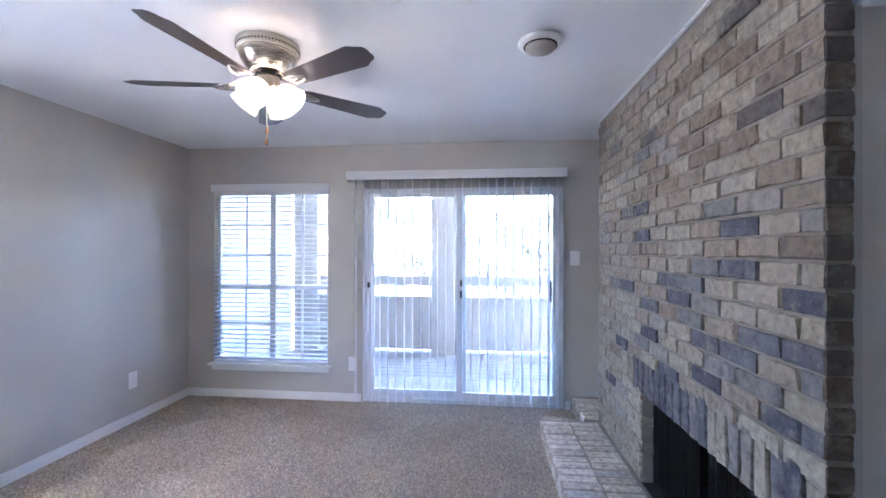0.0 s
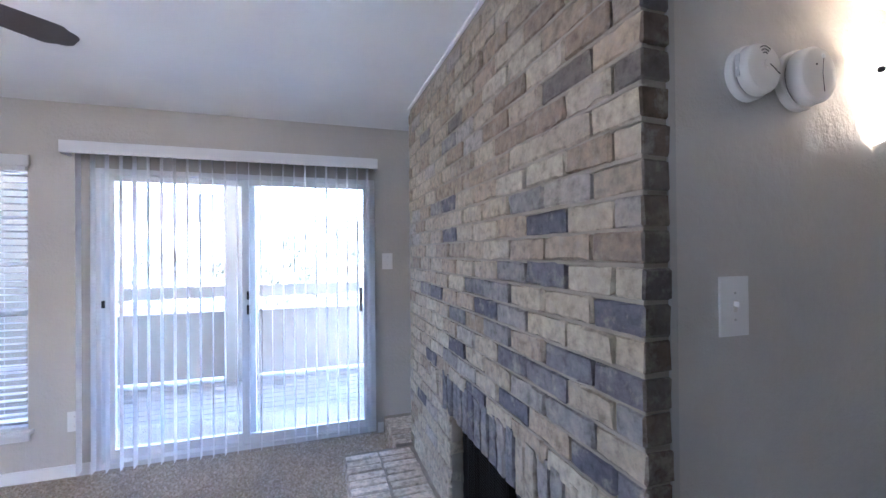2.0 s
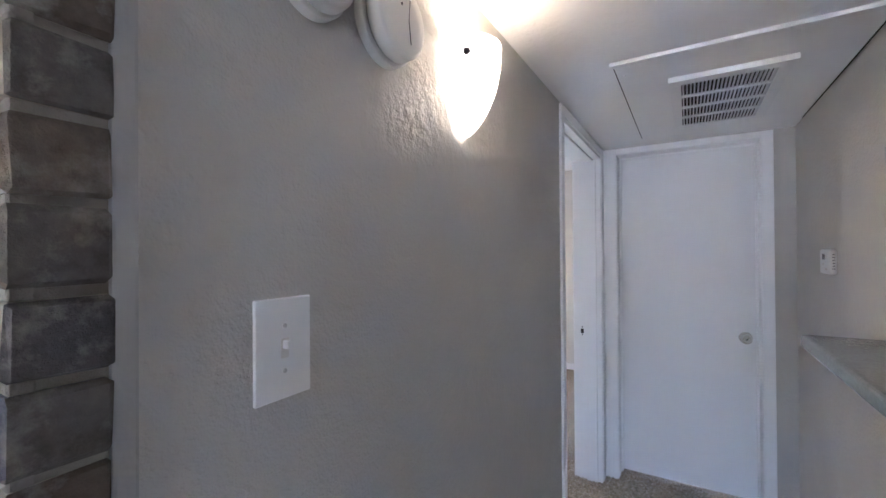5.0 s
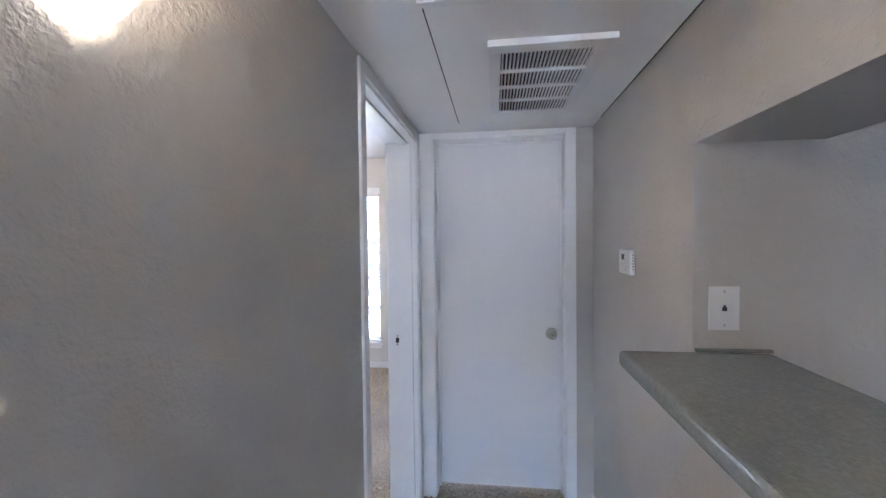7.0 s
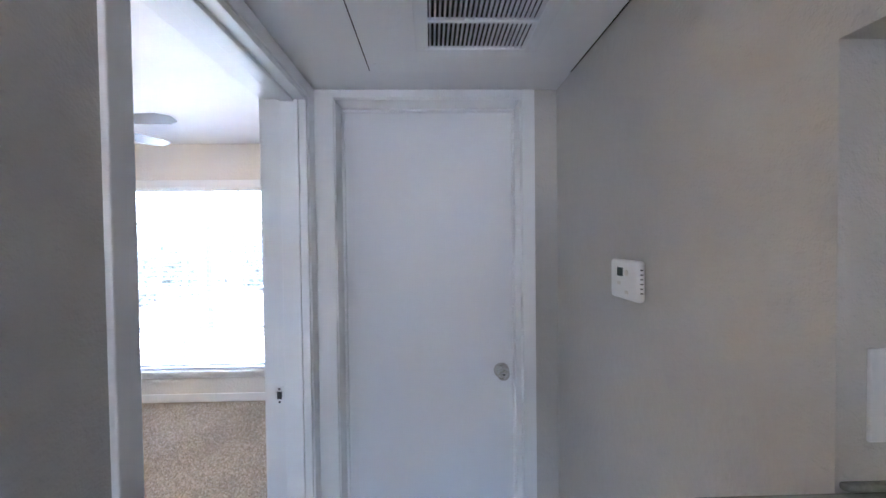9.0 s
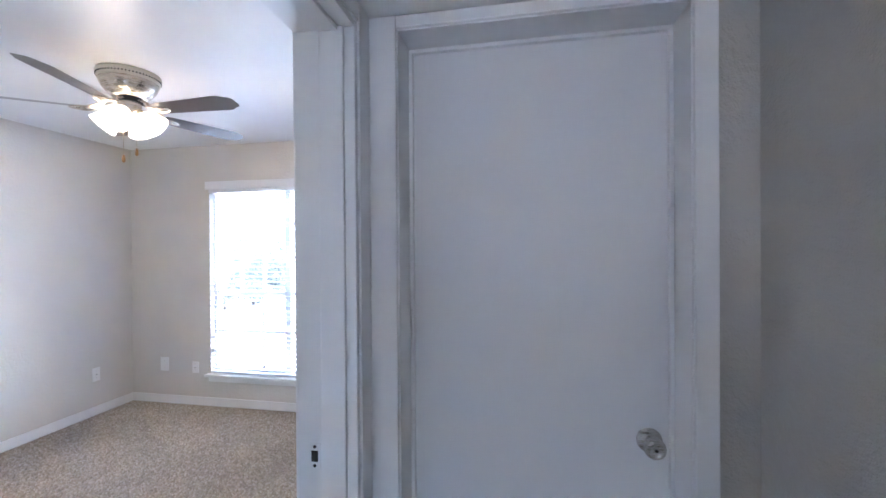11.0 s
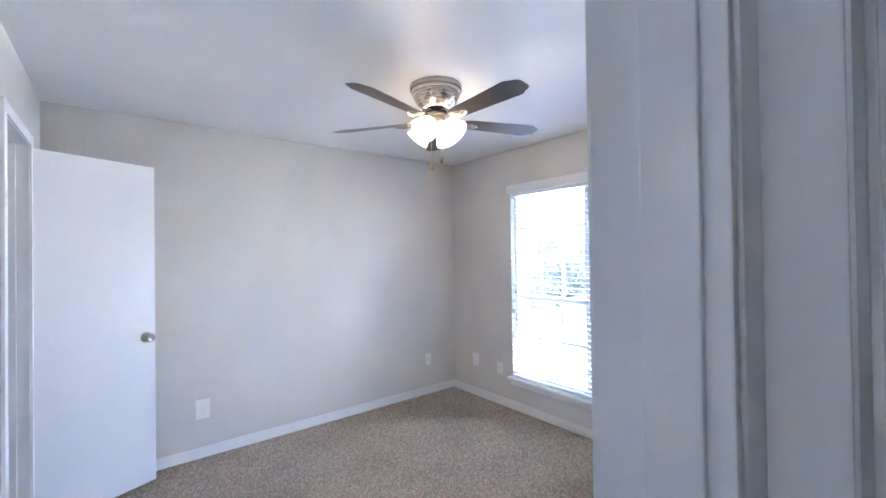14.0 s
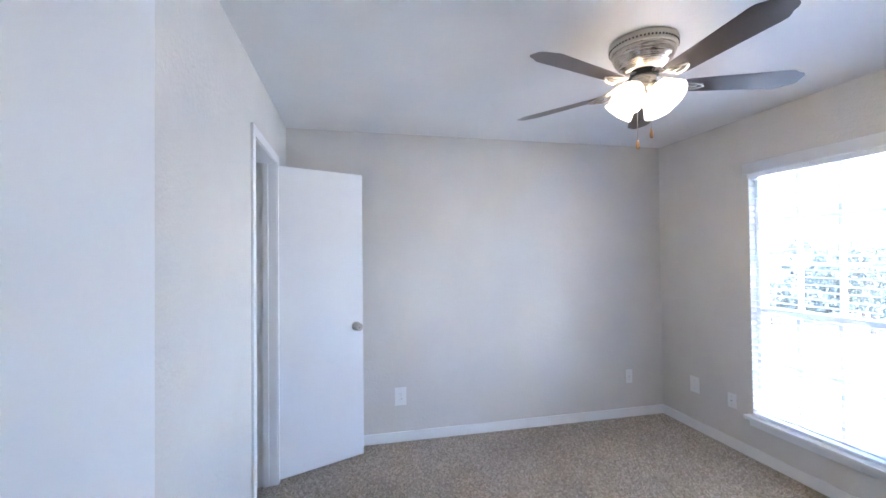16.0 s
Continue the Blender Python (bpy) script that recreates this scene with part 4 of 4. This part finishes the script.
def wall_detector(label, place, radius, depth, vents):
    """A round alarm; local z points out of the wall (towards -y in the world)."""
    d = thing("smoke_alarm", label, "smoke alarm", place)
    turn = pose(0, 0, 0, 90, 0, 0)
    part("base", lathe([(0.0, 0.0), (radius * 1.03, 0.0), (radius * 1.03, 0.001), (radius * 1.03, 0.015), (radius * 1.025, 0.0165), (radius * 1.0, 0.018), (radius * 0.9, 0.0182), (0.0, 0.0182)], 48, turn=turn), DETECTOR, d, "", True)
    part("groove", lathe([(0.0, 0.0182), (radius * 0.89, 0.0182), (radius * 0.89, 0.0215), (0.0, 0.0215)], 48, turn=turn), GAP, d)
    part("cover", lathe([(0.0, 0.0215), (radius * 0.94, 0.0215), (radius * 0.95, 0.0225), (radius * 0.93, depth - 0.007), (radius * 0.92, depth - 0.0055), (radius * 0.85, depth - 0.0008), (radius * 0.83, depth), (radius * 0.5, depth + 0.001), (0.0, depth + 0.001)], 48, turn=turn), DETECTOR, d, "", True)
    f = -(depth + 0.0015)
    if vents:
        for k, r in enumerate((0.010, 0.017, 0.024)):
            bm = tube([(r * math.cos(radians(q)), f, 0.022 + r * math.sin(radians(q))) for q in range(50, 131, 16)], 0.0012, 5)
            part("sound_slot", bm, BLACK, d)
        part("side_vent", box(-radius * 0.945, -radius * 0.90, -0.030, -0.020, -0.02, 0.03, 0.001), SCREW, d)
        part("seam", tube([(0.002, f, 0.012), (0.02, f, 0.006), (0.045, f, -0.01)], 0.001, 5), GAP, d)
        part("test_button", lathe([(0.0, depth), (0.009, depth), (0.008, depth + 0.003), (0.0, depth + 0.003)], 20, turn=pose(0.004, 0, 0.008, 90, 0, 0)), DETECTOR, d)
    else:
        part("test_button", lathe([(0.0, depth), (0.006, depth), (0.005, depth + 0.003), (0.0, depth + 0.003)], 16, turn=pose(0.012, 0, 0.042, 90, 0, 0)), PLATE, d)
        part("led", lathe([(0.0, depth), (0.0025, depth), (0.0025, depth + 0.002), (0.0, depth + 0.002)], 10, turn=pose(-0.012, 0, 0.02, 90, 0, 0)), BLACK, d)
        part("seam", tube([(0.012, f, 0.038), (0.008, f, 0.0), (0.014, f, -0.04)], 0.0008, 5), GAP, d)
    return d


wall_detector("round white smoke alarm with curved sound slots on the hall wall", (1.545, HALL_N, 1.838), 0.060, 0.045, True)
wall_detector("plain round off-white alarm beside the slotted one", (1.712, HALL_N, 1.842), 0.070, 0.052, False)

# wall sconce: half-round shield of opal glass, open at the top
sc = thing("wall_sconce", "lit white opal glass shield sconce on the hall wall", "wall lamp", (2.005, HALL_N, 1.843))
bm = bmesh.new()
ROWS, COLS = 22, 20
grid = []
for i in range(ROWS + 1):
    v = i / ROWS
    z = 0.078 - 0.212 * v
    w = 0.085 * (max(0.0, 1 - v ** 2.0)) ** 0.62 + 0.004
    deep = 0.095 * (max(0.0, 1 - v ** 2.2)) ** 0.7 + 0.003
    grid.append([bm.verts.new((w * math.cos(math.pi * j / COLS), -0.003 - deep * math.sin(math.pi * j / COLS), z)) for j in range(COLS + 1)])
for i in range(ROWS):
    for j in range(COLS):
        bm.faces.new((grid[i][j], grid[i][j + 1], grid[i + 1][j + 1], grid[i + 1][j]))
bmesh.ops.solidify(bm, geom=bm.faces[:], thickness=0.003)
part("glass_shield", bm, SCONCE_GLASS, sc, "lit opal glass shield", True)
part("back_plate", box(-0.05, 0.05, -0.008, 0.0, -0.06, 0.06, 0.002), PLATE, sc)
part("finial", lathe([(0.0, 0.0), (0.008, 0.0), (0.009, 0.004), (0.006, 0.009), (0.0, 0.010)], 16, turn=Matrix.Translation((-0.068, -0.052, 0.036)) @ Vector((-0.6, -0.8, 0)).to_track_quat("Z", "Y").to_matrix().to_4x4()), DARKMETAL, sc, "dark retaining screw")
lamp("sconce_bulb", (2.005, HALL_N - 0.05, 1.875), SCONCE_LAMP, WARM, 0.03)


def plate(name, label, category, place, rz, w, h, fit):
    """A cover plate; local x along the wall, local -y out of it."""
    p = thing(name, label, category, place, rz)
    part("plate", box(-w / 2, w / 2, -0.006, 0.0, -h / 2, h / 2, 0.0025, None, 3), PLATE, p)
    if fit == "toggle":
        part("toggle_slot", box(-0.006, 0.006, -0.0072, -0.0058, -0.013, 0.013, 0.0005), DETECTOR, p)
        part("toggle", box(-0.004, 0.004, -0.018, -0.006, 0.0, 0.011, 0.0015), PLATE, p)
        screws = (-0.03, 0.03)
    elif fit == "outlet":
        for z in (-0.02, 0.02):
            part("receptacle", box(-0.016, 0.016, -0.0075, -0.0058, z - 0.014, z + 0.014, 0.0006), PLATE, p)
            for x in (-0.006, 0.006):
                part("slot", box(x - 0.001, x + 0.001, -0.0079, -0.0073, z - 0.003, z + 0.006), BLACK, p)
        screws = (0.0,)
    elif fit == "phone":
        bm = box(-0.006, 0.006, -0.0075, -0.0058, -0.007, 0.003, 0.0004)
        add_box(bm, -0.003, 0.003, -0.0075, -0.0058, 0.003, 0.009)
        part("jack", bm, BLACK, p)
        screws = (-0.045, 0.045)
    elif fit == "coax":
        part("coax_jack", lathe([(0.0, 0.006), (0.006, 0.006), (0.005, 0.014), (0.0, 0.014)], 12, turn=pose(0, 0, 0, 90, 0, 0)), SCREW, p)
        screws = (-0.03, 0.03)
    else:
        screws = (-0.03, 0.03)
    for z in screws:
        part("screw", lathe([(0.0, 0.005), (0.0032, 0.005), (0.003, 0.0072), (0.0, 0.0075)], 10, turn=pose(0, 0, z, 90, 0, 0)), SCREW, p)
    return p


plate("light_switch", "oversized white light switch plate on the hall wall", "switch", (1.4985, HALL_N, 1.312), 0, 0.087, 0.134, "toggle")
plate("cover_plate", "blank white double plate beside the sliding door", "wall plate", (1.171, NORTH, 1.367), 0, 0.084, 0.13, "blank")
plate("cover_plate", "blank white plate low on the wall by the sliding door", "wall plate", (-0.885, NORTH, 0.356), 0, 0.078, 0.13, "blank")
plate("wall_outlet", "white wall outlet on the living room wall", "outlet", (WEST, 3.305, 0.353), 90, 0.08, 0.135, "outlet")
plate("phone_plate", "white telephone jack plate above the bar", "wall plate", (KIT_E, 0.328, 1.294), -90, 0.075, 0.117, "phone")
plate("cover_plate", "blank white plate on the bedroom's east wall", "wall plate", (BED_E, 4.262, 0.366), -90, 0.09, 0.128, "blank")
plate("cable_plate", "small white cable plate beside the bedroom window", "wall plate", (BED_E, 3.926, 0.35), -90, 0.068, 0.105, "coax")
plate("cable_plate", "white cable plate near the bedroom corner", "wall plate", (5.806, BED_N, 0.356), 0, 0.066, 0.118, "coax")
plate("wall_outlet", "white wall outlet on the bedroom's north wall", "outlet", (3.772, BED_N, 0.35), 0, 0.09, 0.138, "outlet")

# thermostat
th = thing("thermostat", "white rectangular thermostat with a small grey display", "thermostat", (3.315, HALL_S, 1.388), 180)
part("body", box(-0.072, 0.072, -0.021, 0.0, -0.05, 0.05, 0.011, None, 4), PLATE, th)
part("display", box(-0.03, 0.0, -0.0222, -0.0208, 0.008, 0.03, 0.0005), LCD, th, "small grey display")
part("button", lathe([(0.0, 0.020), (0.008, 0.020), (0.007, 0.024), (0.0, 0.024)], 16, turn=pose(0.02, 0, 0.018, 90, 0, 0)), DETECTOR, th)
for k in range(6):
    part("side_slot", box(0.0715, 0.0724, -0.014, -0.007, -0.028 + k * 0.011, -0.0255 + k * 0.011), GAP, th)
for x, z in ((-0.02, -0.01), (0.02, -0.03)):
    part("key", box(x - 0.008, x + 0.008, -0.0228, -0.0208, z - 0.004, z + 0.004, 0.0006), DETECTOR, th)

# bar counter
ct = thing("bar_counter", "glossy grey-green laminate bar top in the pass-through", "counter", (0, 0, 0))
part("worktop", box(1.30, 2.795, 0.21, 0.597, 1.133, 1.177, 0.016, None, 5), COUNTER, ct)
part("end_splash", box(2.785, 2.7965, 0.21, 0.40, 1.177, 1.186, 0.003), COUNTER, ct)

# access panel and return air grille in the hall ceiling
ap = thing("access_panel", "white painted ceiling access panel with raised edge strips", "panel", (0, 0, H_HALL))
part("panel", box(2.65, 3.73, 0.413, 1.108, -0.006, 0.0, 0.002), CEILING, ap)
part("edge_strip", box(2.628, 2.655, 0.41, 1.118, -0.014, -0.0005, 0.003), TRIM, ap, "raised white strip")
part("panel_gap", box(2.65, 3.73, 1.1085, 1.1125, -0.0012, -0.0004), GAP, ap)
part("wall_gap", box(1.9, 3.74, HALL_S + 0.0005, HALL_S + 0.0085, -0.0012, -0.0004), GAP, ap)
for x, y in ((3.3, 1.085), (3.66, 1.085), (2.75, 1.085), (2.66, 0.75)):
    part("screw", lathe([(0.0, -0.006), (0.005, -0.006), (0.0045, -0.009), (0.0, -0.0095)], 10, turn=Matrix.Translation((x, y, 0))), TRIM, ap)
vt = thing("return_air_grille", "white metal return air grille with dark slots in the ceiling", "air vent", (0, 0, H_HALL - 0.006))
X0, X1, V0, V1 = 2.87, 3.555, 0.578, 0.945
GX0, GX1, GY0, GY1 = 2.93, 3.535, 0.618, 0.908
bm = box(X0, GX0, V0, V1, -0.012, 0.0, 0.002)
add_box(bm, GX1, X1, V0, V1, -0.012, 0.0, 0.002)
add_box(bm, GX0, GX1, V0, GY0, -0.012, 0.0, 0.002)
add_box(bm, GX0, GX1, GY1, V1, -0.012, 0.0, 0.002)
part("frame", bm, TRIM, vt)
part("lip", box(X0 - 0.012, X0, V0 - 0.004, V1 + 0.004, -0.02, 0.0, 0.003), TRIM, vt)
# near-black sheet stands in for the unlit depth behind the slots
part("backing", box(GX0, GX1, GY0, GY1, -0.0018, -0.0006), DUCT_SHADE, vt)
for k in range(1, 4):
    x = GX0 + (GX1 - GX0) * k / 4
    part("cross_bar", box(x - 0.006, x + 0.006, GY0, GY1, -0.012, -0.0018, 0.001), TRIM, vt)
slat_mesh = None
N = 23
for k in range(N):
    y = GY0 + (GY1 - GY0) * (k + 0.5) / N
    if slat_mesh is None:
        ob = part("slat", box(GX0, GX1, -0.0046, 0.0046, -0.0006, 0.0006), TRIM, vt)
        slat_mesh = ob.data
    else:
        ob = new("slat", slat_mesh)
        ob.parent = vt
    ob.location = (0, y, -0.0068)
    ob.rotation_euler = (radians(62), 0, 0)

# ---- hearth and the wall's bricks ----
HEARTH_X, HEARTH_Z, HEARTH_Y1 = 0.785, 0.13, 3.405
hearth = thing("hearth", "low raised hearth of pale bricks on the carpet", "hearth", (0, 0, 0), kind="structure")
bm = box(HEARTH_X + 0.006, BRICK_X + 0.007, 1.41, HEARTH_Y1 - 0.006, 0, HEARTH_Z - 0.006)
add_box(bm, 1.136, 1.99, BRICK_Y1, NORTH - 0.002, 0, HEARTH_Z - 0.006)
part("mortar_bed", bm, MORTAR, hearth)


def brick_mesh(name, size, mat, seed, rough=0.0055, end=None):
    """A worn brick centred on its middle: chipped, softened, uneven edges."""
    rnd = random.Random(seed)
    bm = bmesh.new()
    bmesh.ops.create_cube(bm, size=1, matrix=Matrix.Diagonal((*size, 1)))
    axis = 1 if size[1] >= size[2] else 2
    for step in (-0.25, 0.0, 0.25):
        at = [0.0, 0.0, 0.0]
        at[axis] = size[axis] * (step + rnd.uniform(-0.06, 0.06))
        no = [0.0, 0.0, 0.0]
        no[axis] = 1.0
        bmesh.ops.bisect_plane(bm, geom=bm.verts[:] + bm.edges[:] + bm.faces[:], plane_co=at, plane_no=no)
    sharp = [e for e in bm.edges if e.calc_face_angle(0.0) > 0.5]
    bmesh.ops.bevel(bm, geom=sharp, offset=0.0045, segments=1, affect="EDGES")
    for v in bm.verts:
        v.co += Vector([rnd.uniform(-rough, rough) * 0.5 for _ in range(3)])
    me = bpy.data.meshes.new(name)
    bmesh.ops.recalc_face_normals(bm, faces=bm.faces)
    # faces towards -y get the end colour, which has their shade in it
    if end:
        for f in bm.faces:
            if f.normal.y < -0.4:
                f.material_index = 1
    bm.to_mesh(me)
    bm.free()
    me.materials.append(mat)
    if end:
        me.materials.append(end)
    return me


def lay(name, meshes, place, parent, rx=0.0, ry=0.0, rz=0.0):
    ob = new(name, random.choice(meshes))
    ob.parent = parent
    ob.location = place
    ob.rotation_euler = (rx, ry, rz)
    return ob


pavers = [brick_mesh("paver", (0.209, 0.066, 0.055), PAVER, 300 + i) for i in range(4)]
y = 1.45
row = 0
while y < HEARTH_Y1 - 0.02:
    for c in (0, 1):
        x = HEARTH_X + 0.106 + c * 0.219
        lay("brick", pavers, (x + random.uniform(-0.004, 0.004), y + random.uniform(-0.002, 0.002), HEARTH_Z - 0.028 + random.uniform(-0.002, 0.002)), hearth)
    lay("brick", pavers, (HEARTH_X + 0.106, y, HEARTH_Z - 0.092), hearth)
    y += 0.0755
    row += 1
y = BRICK_Y1 + 0.035
while y < NORTH - 0.03:
    for c in (0, 1):
        lay("brick", pavers, (1.13 + 0.106 + c * 0.219, y, HEARTH_Z - 0.028 + random.uniform(-0.002, 0.002)), hearth)
    lay("brick", pavers, (1.13 + 0.106, y, HEARTH_Z - 0.092), hearth)
    y += 0.0755

# courses counted from the one with its top at Z_REF, bricks from the free corner
SLATES = {(0, 0), (1, 2), (3, 2), (-1, 4), (0, 4), (5, 6), (3, 6), (-1, 7), (-2, 5), (-2, 0), (-2, 1), (-3, 2), (-3, 3), (-4, 5), (-5, 3), (-6, 4), (-6, 7), (-5, 0), (-5, 1), (-10, 8)}
GREYS = {(-4, 1), (-4, 2), (-3, 0), (3, 0), (-1, 3), (4, 2), (1, 3), (-2, 3), (-5, 6), (0, 3), (9, 6), (11, 8), (5, 7), (-1, 8)}
BROWNS = {(2, 0), (7, 2), (7, 3), (5, 1), (10, 4), (9, 3), (10, 1), (8, 3), (9, 1), (11, 2), (12, 3), (-2, 4), (-7, 2), (6, 4), (8, 5)}
BLACKS = {(8, 1), (7, 0), (10, 5), (13, 2)}
# courses whose end faces take the near-black shade colour
DARK_ENDS = {0, -2, 7, 2, 4, 12, -8}


def brick_kind(row, k):
    for kind, chosen in ((BRICK_SLATE, SLATES), (BRICK_GREY, GREYS), (BRICK_BROWN, BROWNS), (BRICK_BLACK_SHADED, BLACKS)):
        if (row, k) in chosen:
            return kind
    return BRICK


@functools.lru_cache(maxsize=None)
def brick_set(width, mat, end):
    seed = int(width * 10000) + 7 * len(mat.name)
    return [brick_mesh("brick", (DEPTH, width - JOINT, COURSE - JOINT), mat, seed + i, 0.0035 if end else 0.008, end) for i in range(5)]


soldier = [brick_mesh("brick", (DEPTH, COURSE - JOINT - 0.006, SOL_H - JOINT), BRICK_BLUE, 80 + i, 0.007) for i in range(5)]
cx = BRICK_X + DEPTH / 2
rnd = random.Random(5)
for row in range(-17, 15):
    z0 = Z_REF + COURSE * (row - 1)
    zc = z0 + COURSE / 2
    if zc > H_LIV - 0.02:
        break
    # flush bed joint under the course
    above_fire = zc - COURSE / 2 > FIRE_Z + SOL_H
    for y0, y1 in ([(BRICK_Y0 + 0.004, BRICK_Y1 - 0.006)] if above_fire else [(BRICK_Y0 + 0.004, SOL_Y0), (SOL_Y1, BRICK_Y1 - 0.006)]):
        part("bed_joint", box(BRICK_X + 0.0025, BRICK_X + 0.02, y0, y1, z0 - JOINT / 2 - 0.001, z0 + JOINT / 2 + 0.001, 0.002, None, 1), MORTAR, chimney)
    widths = [0.160] if row % 2 == 0 else [0.088, 0.175]
    y, k = BRICK_Y0, 0
    while y < BRICK_Y1 - 0.03:
        w = min(widths[k] if k < len(widths) else LENGTH, BRICK_Y1 - y)
        y0, y1 = y, y + w
        y, k = y1, k + 1
        if k == 1:
            y0 -= JOINT / 2
        in_fire = zc < FIRE_Z + SOL_H and y1 > SOL_Y0 and y0 < SOL_Y1
        if in_fire and zc > FIRE_Z - 0.01:
            if y0 < SOL_Y0 < y1:
                y1 = SOL_Y0
            elif y0 < SOL_Y1 < y1:
                y0 = SOL_Y1
            else:
                continue
        elif in_fire and y1 > FIRE_Y0 and y0 < FIRE_Y1:
            if y0 < FIRE_Y0:
                y1 = FIRE_Y0
            elif y1 > FIRE_Y1:
                y0 = FIRE_Y1
            else:
                continue
        if y1 - y0 < 0.03:
            continue
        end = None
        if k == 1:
            end = BRICK_BLACK_SHADED if row in DARK_ENDS else BRICK_END_SHADED
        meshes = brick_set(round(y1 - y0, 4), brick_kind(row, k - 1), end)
        lay("brick", meshes, (cx + rnd.uniform(-0.003, 0.002), (y0 + y1) / 2 + rnd.uniform(-0.003, 0.003) * (k > 1), zc + rnd.uniform(-0.003, 0.003)), chimney, rnd.uniform(-0.016, 0.016), 0, rnd.uniform(-0.008, 0.008))
y = SOL_Y0 + 0.035
while y < SOL_Y1:
    lay("brick", soldier, (cx + rnd.uniform(-0.004, 0.003), y, FIRE_Z + SOL_H / 2), chimney, rnd.uniform(-0.01, 0.01), 0, 0)
    y += COURSE - 0.004


# carpet pile: short leaning tufts over the parts of the floor that are walked past
def carpet_pile(name, label, x0, x1, y0, y1, pitch, seed):
    rng = np.random.default_rng(seed)
    nx, ny = int((x1 - x0) / pitch), int((y1 - y0) / pitch)
    gx, gy = np.meshgrid(np.arange(nx), np.arange(ny))
    n = nx * ny
    c = np.c_[x0 + (gx.ravel() + rng.uniform(0, 1, n)) * pitch, y0 + (gy.ravel() + rng.uniform(0, 1, n)) * pitch]
    turn = rng.uniform(0, 2 * np.pi, n)
    r = rng.uniform(0.55, 0.95, n) * pitch
    h = rng.uniform(0.006, 0.013, n)
    co = np.empty((n, 4, 3))
    for k in range(3):
        a = turn + k * 2 * np.pi / 3
        co[:, k, 0], co[:, k, 1], co[:, k, 2] = c[:, 0] + r * np.cos(a), c[:, 1] + r * np.sin(a), 0.0005
    co[:, 3, 0], co[:, 3, 1], co[:, 3, 2] = c[:, 0] + rng.normal(0, 0.005, n), c[:, 1] + rng.normal(0, 0.005, n), h
    base = (np.arange(n) * 4)[:, None, None]
    tri = base + np.array([[0, 1, 3], [1, 2, 3], [2, 0, 3]])[None]
    me = bpy.data.meshes.new(name)
    me.vertices.add(n * 4)
    me.vertices.foreach_set("co", co.ravel())
    me.loops.add(n * 9)
    me.loops.foreach_set("vertex_index", tri.ravel().astype(np.int32))
    me.polygons.add(n * 3)
    me.polygons.foreach_set("loop_start", np.arange(0, n * 9, 3, dtype=np.int32))
    me.update(calc_edges=True)
    me.validate()
    me.materials.append(PILE)
    return tagged(new(name, me), label, "carpet", kind="stuff")


def pile_material():
    m = material("carpet yarn", (0.4, 0.34, 0.27), 0.95, 0.0, 0.1)
    n, l, b = nodes(m)
    geo = n.new("ShaderNodeNewGeometry")
    a = ramp(m, geo.outputs["Random Per Island"], [(0.0, (0.33, 0.28, 0.215)), (0.3, (0.44, 0.38, 0.30)), (0.7, (0.53, 0.465, 0.375)), (1.0, (0.68, 0.61, 0.51))])
    c = ramp(m, noise_tex(m, 1.3, 4, 0.55), [(0.34, (0.80, 0.785, 0.76)), (0.66, (1.0, 1.0, 1.0))])
    l.new(mix(m, a, c, 1.0, "MULTIPLY"), b.inputs["Base Color"])
    b.inputs["Sheen Weight"].default_value = 0.2
    return m


PILE = pile_material()
carpet_pile("carpet_pile", "short beige twisted carpet pile in the living room", WEST + 0.02, 1.15, 1.3, NORTH - 0.02, 0.0115, 1)
carpet_pile("carpet_pile", "short beige twisted carpet pile in the bedroom", BED_W + 0.02, BED_E - 0.02, 1.95, BED_N - 0.02, 0.0115, 2)
carpet_pile("carpet_pile", "short beige twisted carpet pile in the hall", 2.9, 4.0, 0.45, 1.95, 0.0115, 3)
